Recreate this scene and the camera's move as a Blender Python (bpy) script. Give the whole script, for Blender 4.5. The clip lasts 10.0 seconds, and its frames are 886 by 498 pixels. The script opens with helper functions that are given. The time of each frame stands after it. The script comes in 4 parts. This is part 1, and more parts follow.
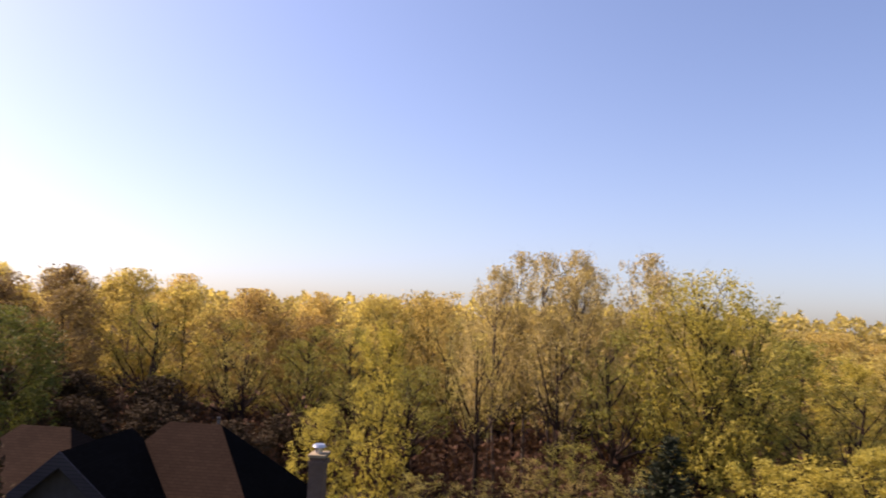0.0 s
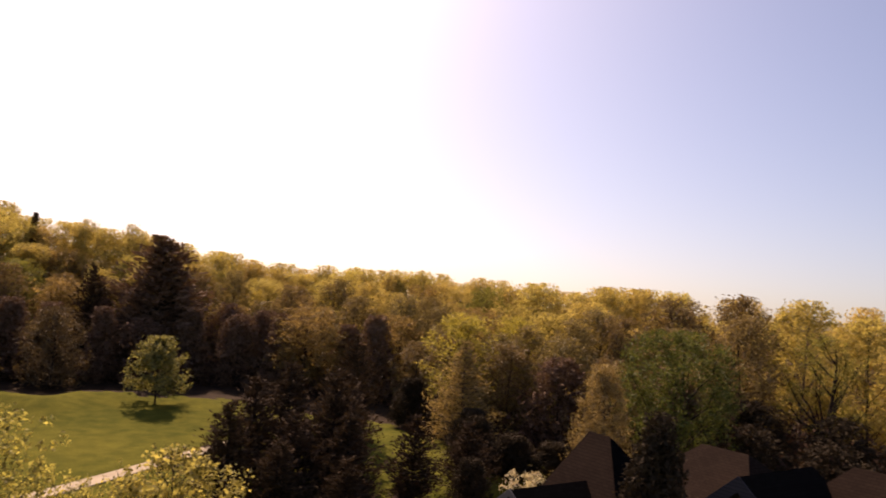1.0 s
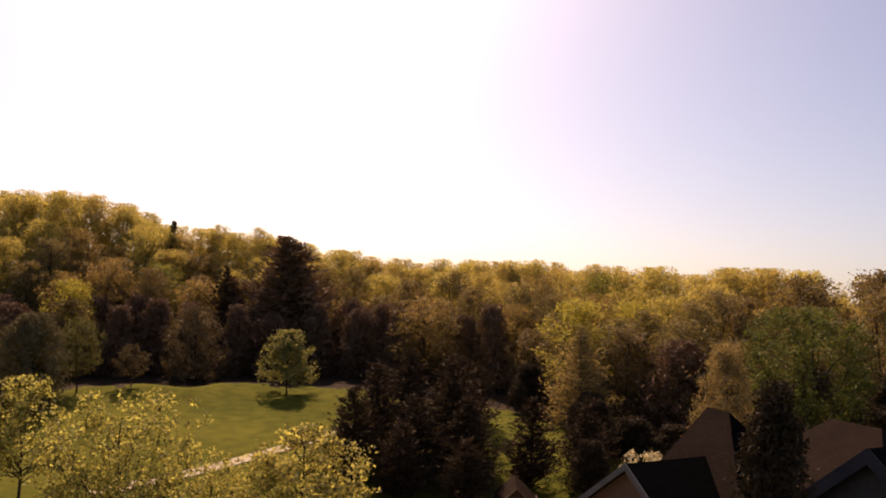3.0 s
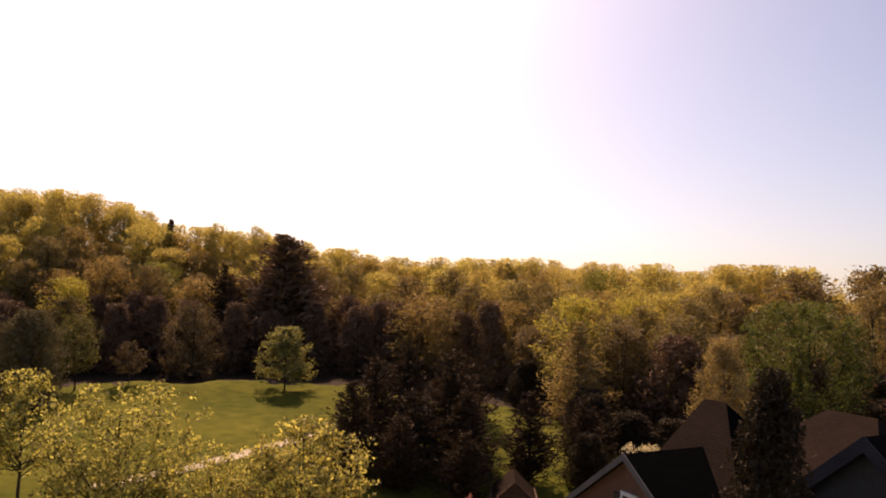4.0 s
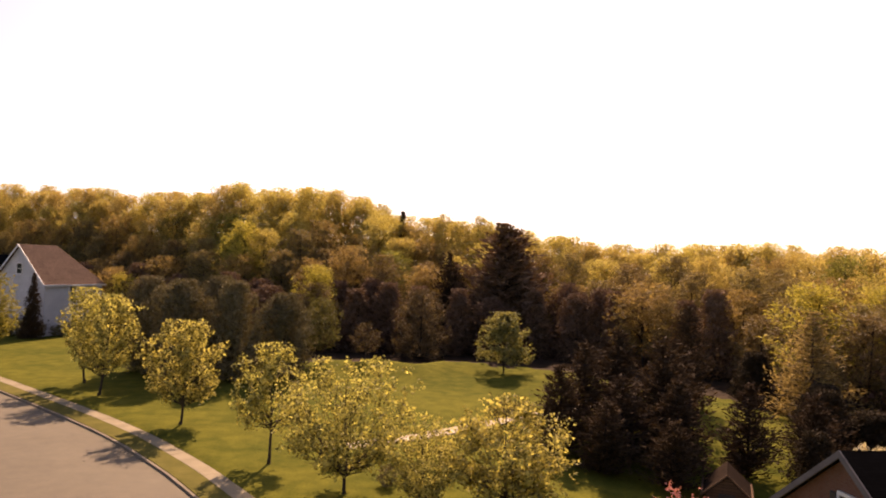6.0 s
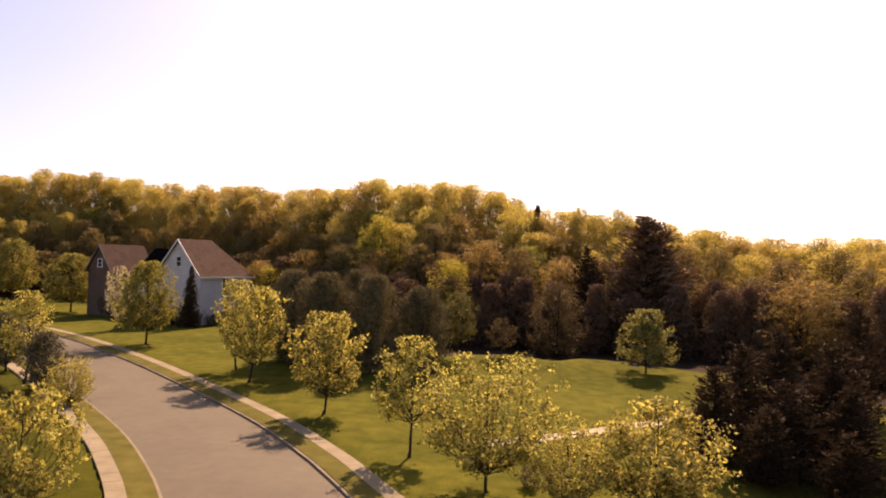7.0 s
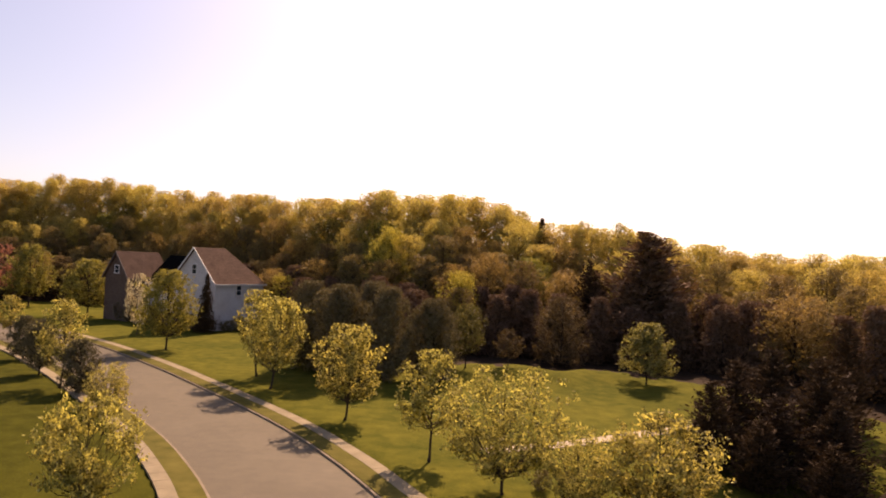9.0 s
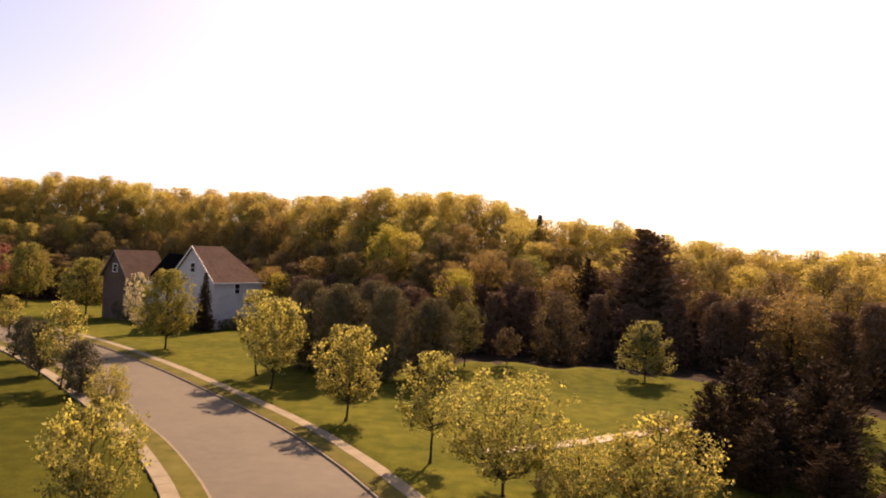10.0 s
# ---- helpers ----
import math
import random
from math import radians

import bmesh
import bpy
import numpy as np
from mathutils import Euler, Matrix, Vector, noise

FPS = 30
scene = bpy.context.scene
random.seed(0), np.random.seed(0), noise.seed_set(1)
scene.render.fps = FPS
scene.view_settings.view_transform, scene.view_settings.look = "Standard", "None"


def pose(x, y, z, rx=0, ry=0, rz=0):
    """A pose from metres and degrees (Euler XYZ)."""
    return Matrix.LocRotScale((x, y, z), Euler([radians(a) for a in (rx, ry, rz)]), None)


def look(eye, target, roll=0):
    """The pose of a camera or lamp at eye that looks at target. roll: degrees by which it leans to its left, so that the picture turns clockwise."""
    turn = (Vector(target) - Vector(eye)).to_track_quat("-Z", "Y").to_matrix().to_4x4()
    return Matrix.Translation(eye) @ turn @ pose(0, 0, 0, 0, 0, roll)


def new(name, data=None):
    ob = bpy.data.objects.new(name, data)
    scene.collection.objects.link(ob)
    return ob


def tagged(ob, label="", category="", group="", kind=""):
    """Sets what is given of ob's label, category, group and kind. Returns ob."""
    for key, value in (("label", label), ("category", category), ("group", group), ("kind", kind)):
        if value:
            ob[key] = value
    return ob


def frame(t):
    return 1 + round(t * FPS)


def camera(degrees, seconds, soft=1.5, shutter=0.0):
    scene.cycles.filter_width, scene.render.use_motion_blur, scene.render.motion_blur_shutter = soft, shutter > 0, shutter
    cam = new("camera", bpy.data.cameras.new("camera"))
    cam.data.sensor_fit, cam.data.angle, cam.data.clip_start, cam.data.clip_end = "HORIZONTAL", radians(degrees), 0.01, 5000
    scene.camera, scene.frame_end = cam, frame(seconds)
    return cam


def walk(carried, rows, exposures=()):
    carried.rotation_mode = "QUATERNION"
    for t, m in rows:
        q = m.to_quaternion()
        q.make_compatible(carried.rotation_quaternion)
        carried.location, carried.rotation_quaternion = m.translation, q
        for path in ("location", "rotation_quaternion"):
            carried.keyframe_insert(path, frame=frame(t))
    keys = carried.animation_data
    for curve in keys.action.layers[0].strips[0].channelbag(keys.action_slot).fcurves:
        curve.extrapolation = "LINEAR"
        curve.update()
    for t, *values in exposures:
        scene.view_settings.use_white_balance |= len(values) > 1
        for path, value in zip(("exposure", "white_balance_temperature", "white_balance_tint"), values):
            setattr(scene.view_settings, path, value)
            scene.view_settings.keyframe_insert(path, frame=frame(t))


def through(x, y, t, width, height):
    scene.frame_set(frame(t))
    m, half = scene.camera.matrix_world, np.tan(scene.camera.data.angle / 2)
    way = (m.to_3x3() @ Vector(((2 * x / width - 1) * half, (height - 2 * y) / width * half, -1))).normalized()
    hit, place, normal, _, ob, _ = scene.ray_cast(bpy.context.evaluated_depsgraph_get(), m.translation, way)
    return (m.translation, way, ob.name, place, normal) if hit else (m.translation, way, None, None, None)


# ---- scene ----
cam = camera(62.2, 10.0, soft=1.9, shutter=0.08)

# seconds, place, heading to the left of +y, pitch, lean (degrees)
PATH = [
    (0, 0.30, 5.55, 12.68, -84.60, 3.92, 2.30),
    (0.2, 0.97, 5.76, 12.69, -73.80, 4.01, 2.33),
    (0.5, 1.40, 5.95, 12.42, -56.85, 4.50, 3.70),
    (0.7, 1.30, 5.95, 12.42, -45.90, 4.25, 3.50),
    (0.85, 1.20, 6.00, 12.40, -40.30, 3.90, 3.90),
    (1, 1.05, 6.00, 12.38, -35.25, 3.62, 4.30),
    (1.2, 1.40, 5.68, 12.28, -30.27, 3.44, 4.00),
    (1.5, 1.49, 5.27, 12.12, -26.58, 3.24, 3.78),
    (2, 1.21, 5.19, 12.10, -26.37, 2.81, 2.97),
    (2.5, 1.06, 5.13, 12.00, -26.13, 2.67, 2.29),
    (4, 0.86, 5.02, 11.51, -26.55, 2.69, 2.06),
    (4.5, 0.87, 4.92, 11.35, -26.06, 2.43, 2.21),
    (5, 1.05, 4.80, 11.25, -23.23, 2.11, 2.06),
    (5.5, 1.32, 4.15, 11.23, -17.45, 1.66, 1.80),
    (6, 1.85, 3.50, 11.40, -8.80, 1.16, 1.97),
    (6.2, 1.86, 3.45, 11.38, -5.65, 1.06, 1.85),
    (7.3, 1.17, 4.93, 11.29, 1.87, 0.33, 2.27),
    (7.5, 1.08, 4.88, 11.35, 1.76, 0.33, 2.33),
    (8, 0.69, 3.80, 11.65, 1.61, 0.42, 2.66),
    (8.5, 0.44, 2.22, 12.04, 1.51, 0.76, 2.72),
    (9, 0.20, 1.26, 12.17, 1.31, 0.78, 2.90),
    (9.5, 0.06, 1.07, 12.32, 1.17, 0.68, 2.96),
    (10, -0.01, 1.10, 12.64, 1.05, 0.35, 2.68),
]


def aim(x, y, z, yaw, pitch, lean):
    a, b = radians(yaw), radians(pitch)
    ahead = Vector((-math.sin(a) * math.cos(b), math.cos(a) * math.cos(b), math.sin(b)))
    eye = Vector((x, y, z))
    return look(eye, eye + ahead, lean)


walk(cam, [(r[0], aim(*r[1:])) for r in PATH], exposures=[(0, 1.5, 6300, 31), (0.5, 1.3, 7000, 33), (1, 0.95, 7150, 33), (1.5, 0.47, 7150, 31), (2, 0.72, 7350, 31), (2.5, 0.81, 7450, 32), (4.0, 0.95, 7530, 33), (4.5, 1.2, 7550, 33), (5.5, 1.41, 7650, 34), (7.5, 1.32, 7750, 34), (9, 1.2, 7750, 34), (10, 1.35, 7750, 34)])

# ---- light ----
SUN_AZ, SUN_EL = 12.0, 41.0          # degrees: to the right of +y, above the horizon
world = bpy.data.worlds.new("sky")
scene.world = world
world.use_nodes = True
wn = world.node_tree
sky = wn.nodes.new("ShaderNodeTexSky")
sky.sky_type = "NISHITA"
sky.sun_disc = False
sky.sun_elevation = radians(SUN_EL)
sky.sun_rotation = radians(SUN_AZ)
sky.air_density, sky.dust_density, sky.ozone_density = 1.0, 1.8, 1.5
wn.nodes["Background"].inputs["Strength"].default_value = 0.066
lift = wn.nodes.new("ShaderNodeVectorMath")        # the clear part of the sky comes down to the tree tops
lift.inputs[1].default_value = (0, 0, 0.04)
unit = wn.nodes.new("ShaderNodeVectorMath")
unit.operation = "NORMALIZE"
wn.links.new(wn.nodes.new("ShaderNodeTexCoord").outputs["Generated"], lift.inputs[0])
wn.links.new(lift.outputs["Vector"], unit.inputs[0])
wn.links.new(unit.outputs["Vector"], sky.inputs["Vector"])
wn.links.new(sky.outputs["Color"], wn.nodes["Background"].inputs["Color"])

sun_lamp = bpy.data.lights.new("sun", "SUN")
sun_lamp.energy, sun_lamp.angle, sun_lamp.color = 3.85, radians(0.6), (1.0, 0.83, 0.6)
sun = new("sun", sun_lamp)
a, b = radians(SUN_AZ), radians(SUN_EL)
sun_dir = Vector((math.sin(a) * math.cos(b), math.cos(a) * math.cos(b), math.sin(b)))
sun.matrix_world = look(sun_dir * 200, (0, 0, 0))


# ---- materials ----
def material(name):
    m = bpy.data.materials.new(name)
    m.use_nodes = True
    t = m.node_tree
    return m, t, t.nodes["Principled BSDF"]


def add(t, kind, **values):
    n = t.nodes.new(kind)
    for k, v in values.items():
        n.inputs[k.replace("_", " ")].default_value = v
    return n


def ramp(t, fac, stops):
    r = t.nodes.new("ShaderNodeValToRGB")
    e = r.color_ramp.elements
    while len(e) < len(stops):
        e.new(0.5)
    for el, (p, c) in zip(e, stops):
        el.position, el.color = p, (*c, 1)
    t.links.new(fac, r.inputs["Fac"])
    return r.outputs["Color"]


def mix(t, fac, c1, c2, blend="MIX"):
    m = t.nodes.new("ShaderNodeMixRGB")
    m.blend_type = blend
    for v, s in ((fac, "Fac"), (c1, "Color1"), (c2, "Color2")):
        if isinstance(v, (int, float)):
            m.inputs[s].default_value = v
        elif isinstance(v, tuple):
            m.inputs[s].default_value = (*v, 1)
        else:
            t.links.new(v, m.inputs[s])
    return m.outputs["Color"]


def noise_at(t, scale, detail=4.0, rough=0.55, vector=None):
    n = add(t, "ShaderNodeTexNoise", Scale=scale, Detail=detail, Roughness=rough)
    if vector is None:
        g = t.nodes.new("ShaderNodeTexCoord")
        vector = g.outputs["Object"]
    t.links.new(vector, n.inputs["Vector"])
    return n.outputs["Fac"]


def bump(t, bsdf, height, strength=0.3, distance=0.02):
    n = add(t, "ShaderNodeBump", Strength=strength, Distance=distance)
    t.links.new(height, n.inputs["Height"])
    t.links.new(n.outputs["Normal"], bsdf.inputs["Normal"])


def plain(name, stops, scale=3.0, fine=40.0, rough=0.8, bump_at=0.3, metal=0.0):
    """A surface with large stains and fine grain between the given colours."""
    m, t, p = material(name)
    big, small = noise_at(t, scale), noise_at(t, fine, 6.0)
    c = ramp(t, big, stops)
    c = mix(t, 0.35, c, ramp(t, small, [(0.3, (0.35, 0.35, 0.35)), (0.7, (0.75, 0.75, 0.75))]), "OVERLAY")
    t.links.new(c, p.inputs["Base Color"])
    p.inputs["Roughness"].default_value, p.inputs["Metallic"].default_value = rough, metal
    p.inputs["Specular IOR Level"].default_value = 0.5 if rough < 0.55 else 0.04
    bump(t, p, small, bump_at, 0.01)
    return m


def leaf_material(name, colours, through=0.5, sheen=0.6, vary=0.6, low=0.22, high=0.86):
    """Leaves: the tone changes from tree to tree and from leaf to leaf, and light comes through them."""
    m, t, p = material(name)
    info, geo = t.nodes.new("ShaderNodeObjectInfo"), t.nodes.new("ShaderNodeNewGeometry")
    tree = ramp(t, info.outputs["Random"], [(i / max(1, len(colours) - 1), c) for i, c in enumerate(colours)])
    leaf = ramp(t, geo.outputs["Random Per Island"], [(0.0, (low, low * 0.97, low * 0.92)), (0.5, (0.5, 0.5, 0.49)), (1.0, (high, high * 0.99, high * 0.93))])
    c = mix(t, vary, tree, leaf, "OVERLAY")
    t.links.new(c, p.inputs["Base Color"])
    p.inputs["Roughness"].default_value = sheen
    p.inputs["Specular IOR Level"].default_value = 0.08
    tr = t.nodes.new("ShaderNodeBsdfTranslucent")
    warm = mix(t, 1.0, c, (1.0, 0.95, 0.6), "MULTIPLY")
    t.links.new(warm, tr.inputs["Color"])
    mx = t.nodes.new("ShaderNodeMixShader")
    mx.inputs["Fac"].default_value = through
    t.links.new(p.outputs["BSDF"], mx.inputs[1])
    t.links.new(tr.outputs["BSDF"], mx.inputs[2])
    t.links.new(mx.outputs["Shader"], t.nodes["Material Output"].inputs["Surface"])
    return m


def grass_material(name, low, high):
    m, t, p = material(name)
    big, mid, fine = noise_at(t, 0.09, 3.0), noise_at(t, 0.8, 5.0), noise_at(t, 9.0, 8.0, 0.7)
    c = ramp(t, big, [(0.35, low), (0.65, high)])
    c = mix(t, 0.45, c, ramp(t, mid, [(0.35, tuple(v * 0.8 for v in low)), (0.65, tuple(v * 1.12 for v in high))]))
    c = mix(t, 0.55, c, ramp(t, fine, [(0.3, (0.2, 0.22, 0.2)), (0.7, (0.8, 0.8, 0.7))]), "OVERLAY")
    t.links.new(c, p.inputs["Base Color"])
    p.inputs["Roughness"].default_value = 1.0
    p.inputs["Specular IOR Level"].default_value = 0.02
    bump(t, p, fine, 0.5, 0.06)
    return m


def asphalt_material():
    m, t, p = material("worn_asphalt")
    big, mid, fine = noise_at(t, 0.12, 4.0), noise_at(t, 1.3, 5.0), noise_at(t, 45.0, 4.0)
    c = ramp(t, big, [(0.3, (0.100, 0.082, 0.055)), (0.7, (0.138, 0.113, 0.076))])
    c = mix(t, 0.16, c, ramp(t, mid, [(0.35, (0.06, 0.055, 0.05)), (0.65, (0.152, 0.124, 0.086))]))
    c = mix(t, 0.5, c, ramp(t, fine, [(0.35, (0.3, 0.3, 0.3)), (0.65, (0.72, 0.72, 0.7))]), "OVERLAY")
    t.links.new(c, p.inputs["Base Color"])
    p.inputs["Roughness"].default_value = 0.8
    p.inputs["Specular IOR Level"].default_value = 0.15
    bump(t, p, fine, 0.5, 0.008)
    return m


def course_material(name, c1, c2, mortar, width, height, joint, rough=0.85, offset=0.5):
    """Courses of brick, shingle or board in the plane of a wall or roof, by its own flat coordinates."""
    m, t, p = material(name)
    uv = t.nodes.new("ShaderNodeUVMap")
    br = add(t, "ShaderNodeTexBrick", Scale=1.0, Mortar_Size=joint, Brick_Width=width, Row_Height=height, Color1=(*c1, 1), Color2=(*c2, 1), Mortar=(*mortar, 1))
    br.offset = offset
    t.links.new(uv.outputs["UV"], br.inputs["Vector"])
    big = noise_at(t, 0.6, 5.0)
    c = mix(t, 0.5, br.outputs["Color"], ramp(t, big, [(0.3, (0.36, 0.36, 0.36)), (0.7, (0.66, 0.65, 0.63))]), "OVERLAY")
    t.links.new(c, p.inputs["Base Color"])
    p.inputs["Roughness"].default_value = rough
    p.inputs["Specular IOR Level"].default_value = 0.01
    bump(t, p, br.outputs["Fac"], -0.5, 0.012)
    return m


M = {
    "grass": grass_material("mown_grass", (0.058, 0.066, 0.010), (0.122, 0.112, 0.018)),
    # the same lawn darkened in colour, shade painted in
    "grass_shaded": grass_material("shaded_mown_grass", (0.037, 0.040, 0.005), (0.066, 0.064, 0.009)),
    "asphalt": asphalt_material(),
    "concrete": plain("weathered_concrete", [(0.3, (0.20, 0.165, 0.108)), (0.7, (0.28, 0.232, 0.155))], 0.7, 30.0, 0.85),
    "kerb": plain("kerb_concrete", [(0.3, (0.17, 0.14, 0.10)), (0.7, (0.25, 0.205, 0.15))], 0.9, 30.0, 0.85),
    "bark": plain("grey_brown_bark", [(0.3, (0.055, 0.042, 0.032)), (0.7, (0.11, 0.088, 0.07))], 1.5, 14.0, 0.9, 0.8),
    "bark_young": plain("young_maple_bark", [(0.3, (0.04, 0.03, 0.022)), (0.7, (0.075, 0.056, 0.042))], 1.5, 14.0, 0.9, 0.8),
    "dry_grass": plain("dry_verge_grass", [(0.3, (0.075, 0.070, 0.016)), (0.7, (0.13, 0.110, 0.028))], 0.7, 14.0, 1.0, 0.6),
    "bark_dark": plain("dark_bark", [(0.3, (0.022, 0.015, 0.012)), (0.7, (0.045, 0.032, 0.026))], 1.5, 14.0, 0.9, 0.8),
    "soil": plain("leaf_litter", [(0.3, (0.022, 0.014, 0.009)), (0.7, (0.045, 0.030, 0.018))], 0.8, 12.0, 0.95, 0.8),
    "leaf_street": leaf_material("maple_leaves", [(0.36, 0.33, 0.108), (0.40, 0.36, 0.118), (0.37, 0.322, 0.108)], 0.5, vary=1.0, low=0.13, high=0.95),
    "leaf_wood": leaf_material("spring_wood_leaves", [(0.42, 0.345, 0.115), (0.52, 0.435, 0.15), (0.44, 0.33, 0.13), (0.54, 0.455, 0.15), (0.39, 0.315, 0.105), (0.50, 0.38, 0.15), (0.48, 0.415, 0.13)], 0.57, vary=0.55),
    # leaf colour lowered to carry the shade at the wood's foot
    "leaf_shade": leaf_material("shade_brown_evergreen_sprays", [(0.165, 0.100, 0.066), (0.20, 0.125, 0.078), (0.178, 0.108, 0.070)], 0.12, 0.9, 0.4),
    "leaf_thin": leaf_material("thin_pale_spring_leaves", [(0.33, 0.275, 0.115), (0.37, 0.33, 0.11), (0.32, 0.25, 0.105)], 0.5),
    # bark lightened in colour to look sunlit, mostly on the upper rows
    "bark_pale": plain("pale_sunlit_bark", [(0.3, (0.13, 0.095, 0.07)), (0.7, (0.21, 0.16, 0.12))], 1.5, 14.0, 0.9, 0.8),
    "leaf_yellow": leaf_material("yellow_green_leaves", [(0.39, 0.34, 0.075), (0.42, 0.36, 0.08)], 0.53),
    "leaf_green": leaf_material("dull_green_leaves", [(0.125, 0.115, 0.042), (0.138, 0.126, 0.046)], 0.4),
    "leaf_fresh": leaf_material("fresh_green_leaves", [(0.095, 0.112, 0.03), (0.11, 0.125, 0.034)], 0.38),
    "leaf_brown": leaf_material("brown_budding_leaves", [(0.27, 0.185, 0.075), (0.30, 0.21, 0.085)], 0.5),
    "leaf_pale": leaf_material("pale_sparse_leaves", [(0.40, 0.33, 0.16), (0.44, 0.36, 0.17)], 0.5),
    "needles_green": leaf_material("green_needles", [(0.03, 0.036, 0.022), (0.036, 0.042, 0.025)], 0.1, 0.9, 0.4),
    "leaf_dull": leaf_material("dull_olive_leaves", [(0.135, 0.095, 0.05), (0.155, 0.108, 0.056)], 0.2, 0.8, 0.4),
    "leaf_edge": leaf_material("thin_gold_green_leaves", [(0.205, 0.198, 0.052), (0.24, 0.232, 0.060), (0.215, 0.178, 0.056)], 0.45, vary=0.8),
    "leaf_under": leaf_material("brown_undergrowth", [(0.085, 0.048, 0.032), (0.105, 0.06, 0.04)], 0.2, 0.9, 0.4),
    "leaf_bud": leaf_material("brown_bud_sprays", [(0.30, 0.22, 0.10), (0.33, 0.245, 0.11)], 0.38, vary=0.6),
    "leaf_olive": leaf_material("olive_evergreen_sprays", [(0.165, 0.136, 0.072), (0.195, 0.158, 0.082)], 0.15, 0.9, 0.4),
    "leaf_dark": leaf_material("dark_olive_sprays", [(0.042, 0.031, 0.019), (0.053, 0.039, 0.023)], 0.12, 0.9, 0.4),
    "leaf_lawn": leaf_material("pale_green_leaves", [(0.23, 0.215, 0.085), (0.25, 0.235, 0.09)], 0.42, vary=0.85),
    "path": plain("pale_path_concrete", [(0.3, (0.34, 0.285, 0.20)), (0.7, (0.46, 0.385, 0.275))], 0.7, 30.0, 0.85),
    "leaf_grey": leaf_material("grey_olive_evergreen_sprays", [(0.125, 0.110, 0.062), (0.15, 0.13, 0.072)], 0.15, 0.9, 0.5),
    # wood leaves at about half brightness, shade mixed into the colour
    "leaf_dim": leaf_material("dimmed_wood_leaves", [(0.21, 0.16, 0.072), (0.26, 0.20, 0.085), (0.19, 0.132, 0.065), (0.24, 0.19, 0.078)], 0.38, vary=0.45),
    "leaf_street_dull": leaf_material("olive_maple_leaves", [(0.27, 0.245, 0.07), (0.29, 0.26, 0.075)], 0.42, vary=0.85),
    "shed_board": course_material("tan_shed_boards", (0.10, 0.065, 0.045), (0.12, 0.078, 0.052), (0.06, 0.04, 0.03), 4.0, 0.16, 0.012),
    "needles": leaf_material("dark_needles", [(0.058, 0.037, 0.023), (0.072, 0.046, 0.026), (0.063, 0.041, 0.024)], 0.12, 0.9, 0.4),
    "blossom_white": leaf_material("pale_blossom", [(0.60, 0.53, 0.40), (0.64, 0.57, 0.43)], 0.4),
    "blossom_pink": leaf_material("pink_blossom", [(0.50, 0.20, 0.21), (0.56, 0.26, 0.26)], 0.4),
    "blossom_dusty": leaf_material("dusty_pink_blossom", [(0.30, 0.13, 0.11), (0.34, 0.16, 0.13)], 0.4),
    "shingle_tan": course_material("tan_roof_shingles", (0.11, 0.072, 0.055), (0.15, 0.10, 0.076), (0.06, 0.042, 0.033), 0.32, 0.15, 0.012),
    # shingles blackened to carry the shade of slopes turned from the sun
    "shingle_shade_dark": course_material("shade_dark_roof_shingles", (0.004, 0.0035, 0.0035), (0.006, 0.0055, 0.0055), (0.003, 0.003, 0.003), 0.32, 0.15, 0.012),
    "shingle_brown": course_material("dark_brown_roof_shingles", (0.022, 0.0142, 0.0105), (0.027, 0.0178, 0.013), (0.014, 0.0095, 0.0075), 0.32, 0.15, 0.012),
    "trim_dull": plain("dull_beige_trim", [(0.3, (0.12, 0.105, 0.10)), (0.7, (0.17, 0.15, 0.14))], 2.0, 30.0, 0.6, 0.1),
    "brick": course_material("red_brown_brick", (0.17, 0.075, 0.05), (0.21, 0.095, 0.062), (0.19, 0.14, 0.11), 0.22, 0.075, 0.01),
    "brick_dark": course_material("dark_brown_brick", (0.10, 0.065, 0.05), (0.13, 0.085, 0.065), (0.16, 0.13, 0.11), 0.22, 0.075, 0.01),
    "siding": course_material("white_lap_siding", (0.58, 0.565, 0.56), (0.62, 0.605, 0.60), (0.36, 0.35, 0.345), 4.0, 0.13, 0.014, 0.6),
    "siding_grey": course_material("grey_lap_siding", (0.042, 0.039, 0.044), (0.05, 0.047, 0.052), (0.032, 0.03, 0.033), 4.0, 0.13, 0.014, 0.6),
    "trim": plain("white_painted_trim", [(0.3, (0.66, 0.64, 0.62)), (0.7, (0.76, 0.74, 0.72))], 2.0, 30.0, 0.5, 0.1),
    "shutter": plain("near_black_finish", [(0.3, (0.02, 0.02, 0.024)), (0.7, (0.035, 0.034, 0.04))], 3.0, 30.0, 0.5, 0.1),
    "metal": plain("galvanised_metal", [(0.3, (0.45, 0.44, 0.43)), (0.7, (0.6, 0.59, 0.58))], 3.0, 30.0, 0.35, 0.1, 1.0),
    "pipe": plain("dark_vent_pipe", [(0.3, (0.03, 0.03, 0.03)), (0.7, (0.05, 0.05, 0.05))], 3.0, 30.0, 0.5, 0.1),
}


def glass_material():
    m, t, p = material("window_glass")
    p.inputs["Base Color"].default_value = (0.03, 0.035, 0.045, 1)
    p.inputs["Roughness"].default_value = 0.06
    p.inputs["Specular IOR Level"].default_value = 0.7
    return m


M["glass"] = glass_material()


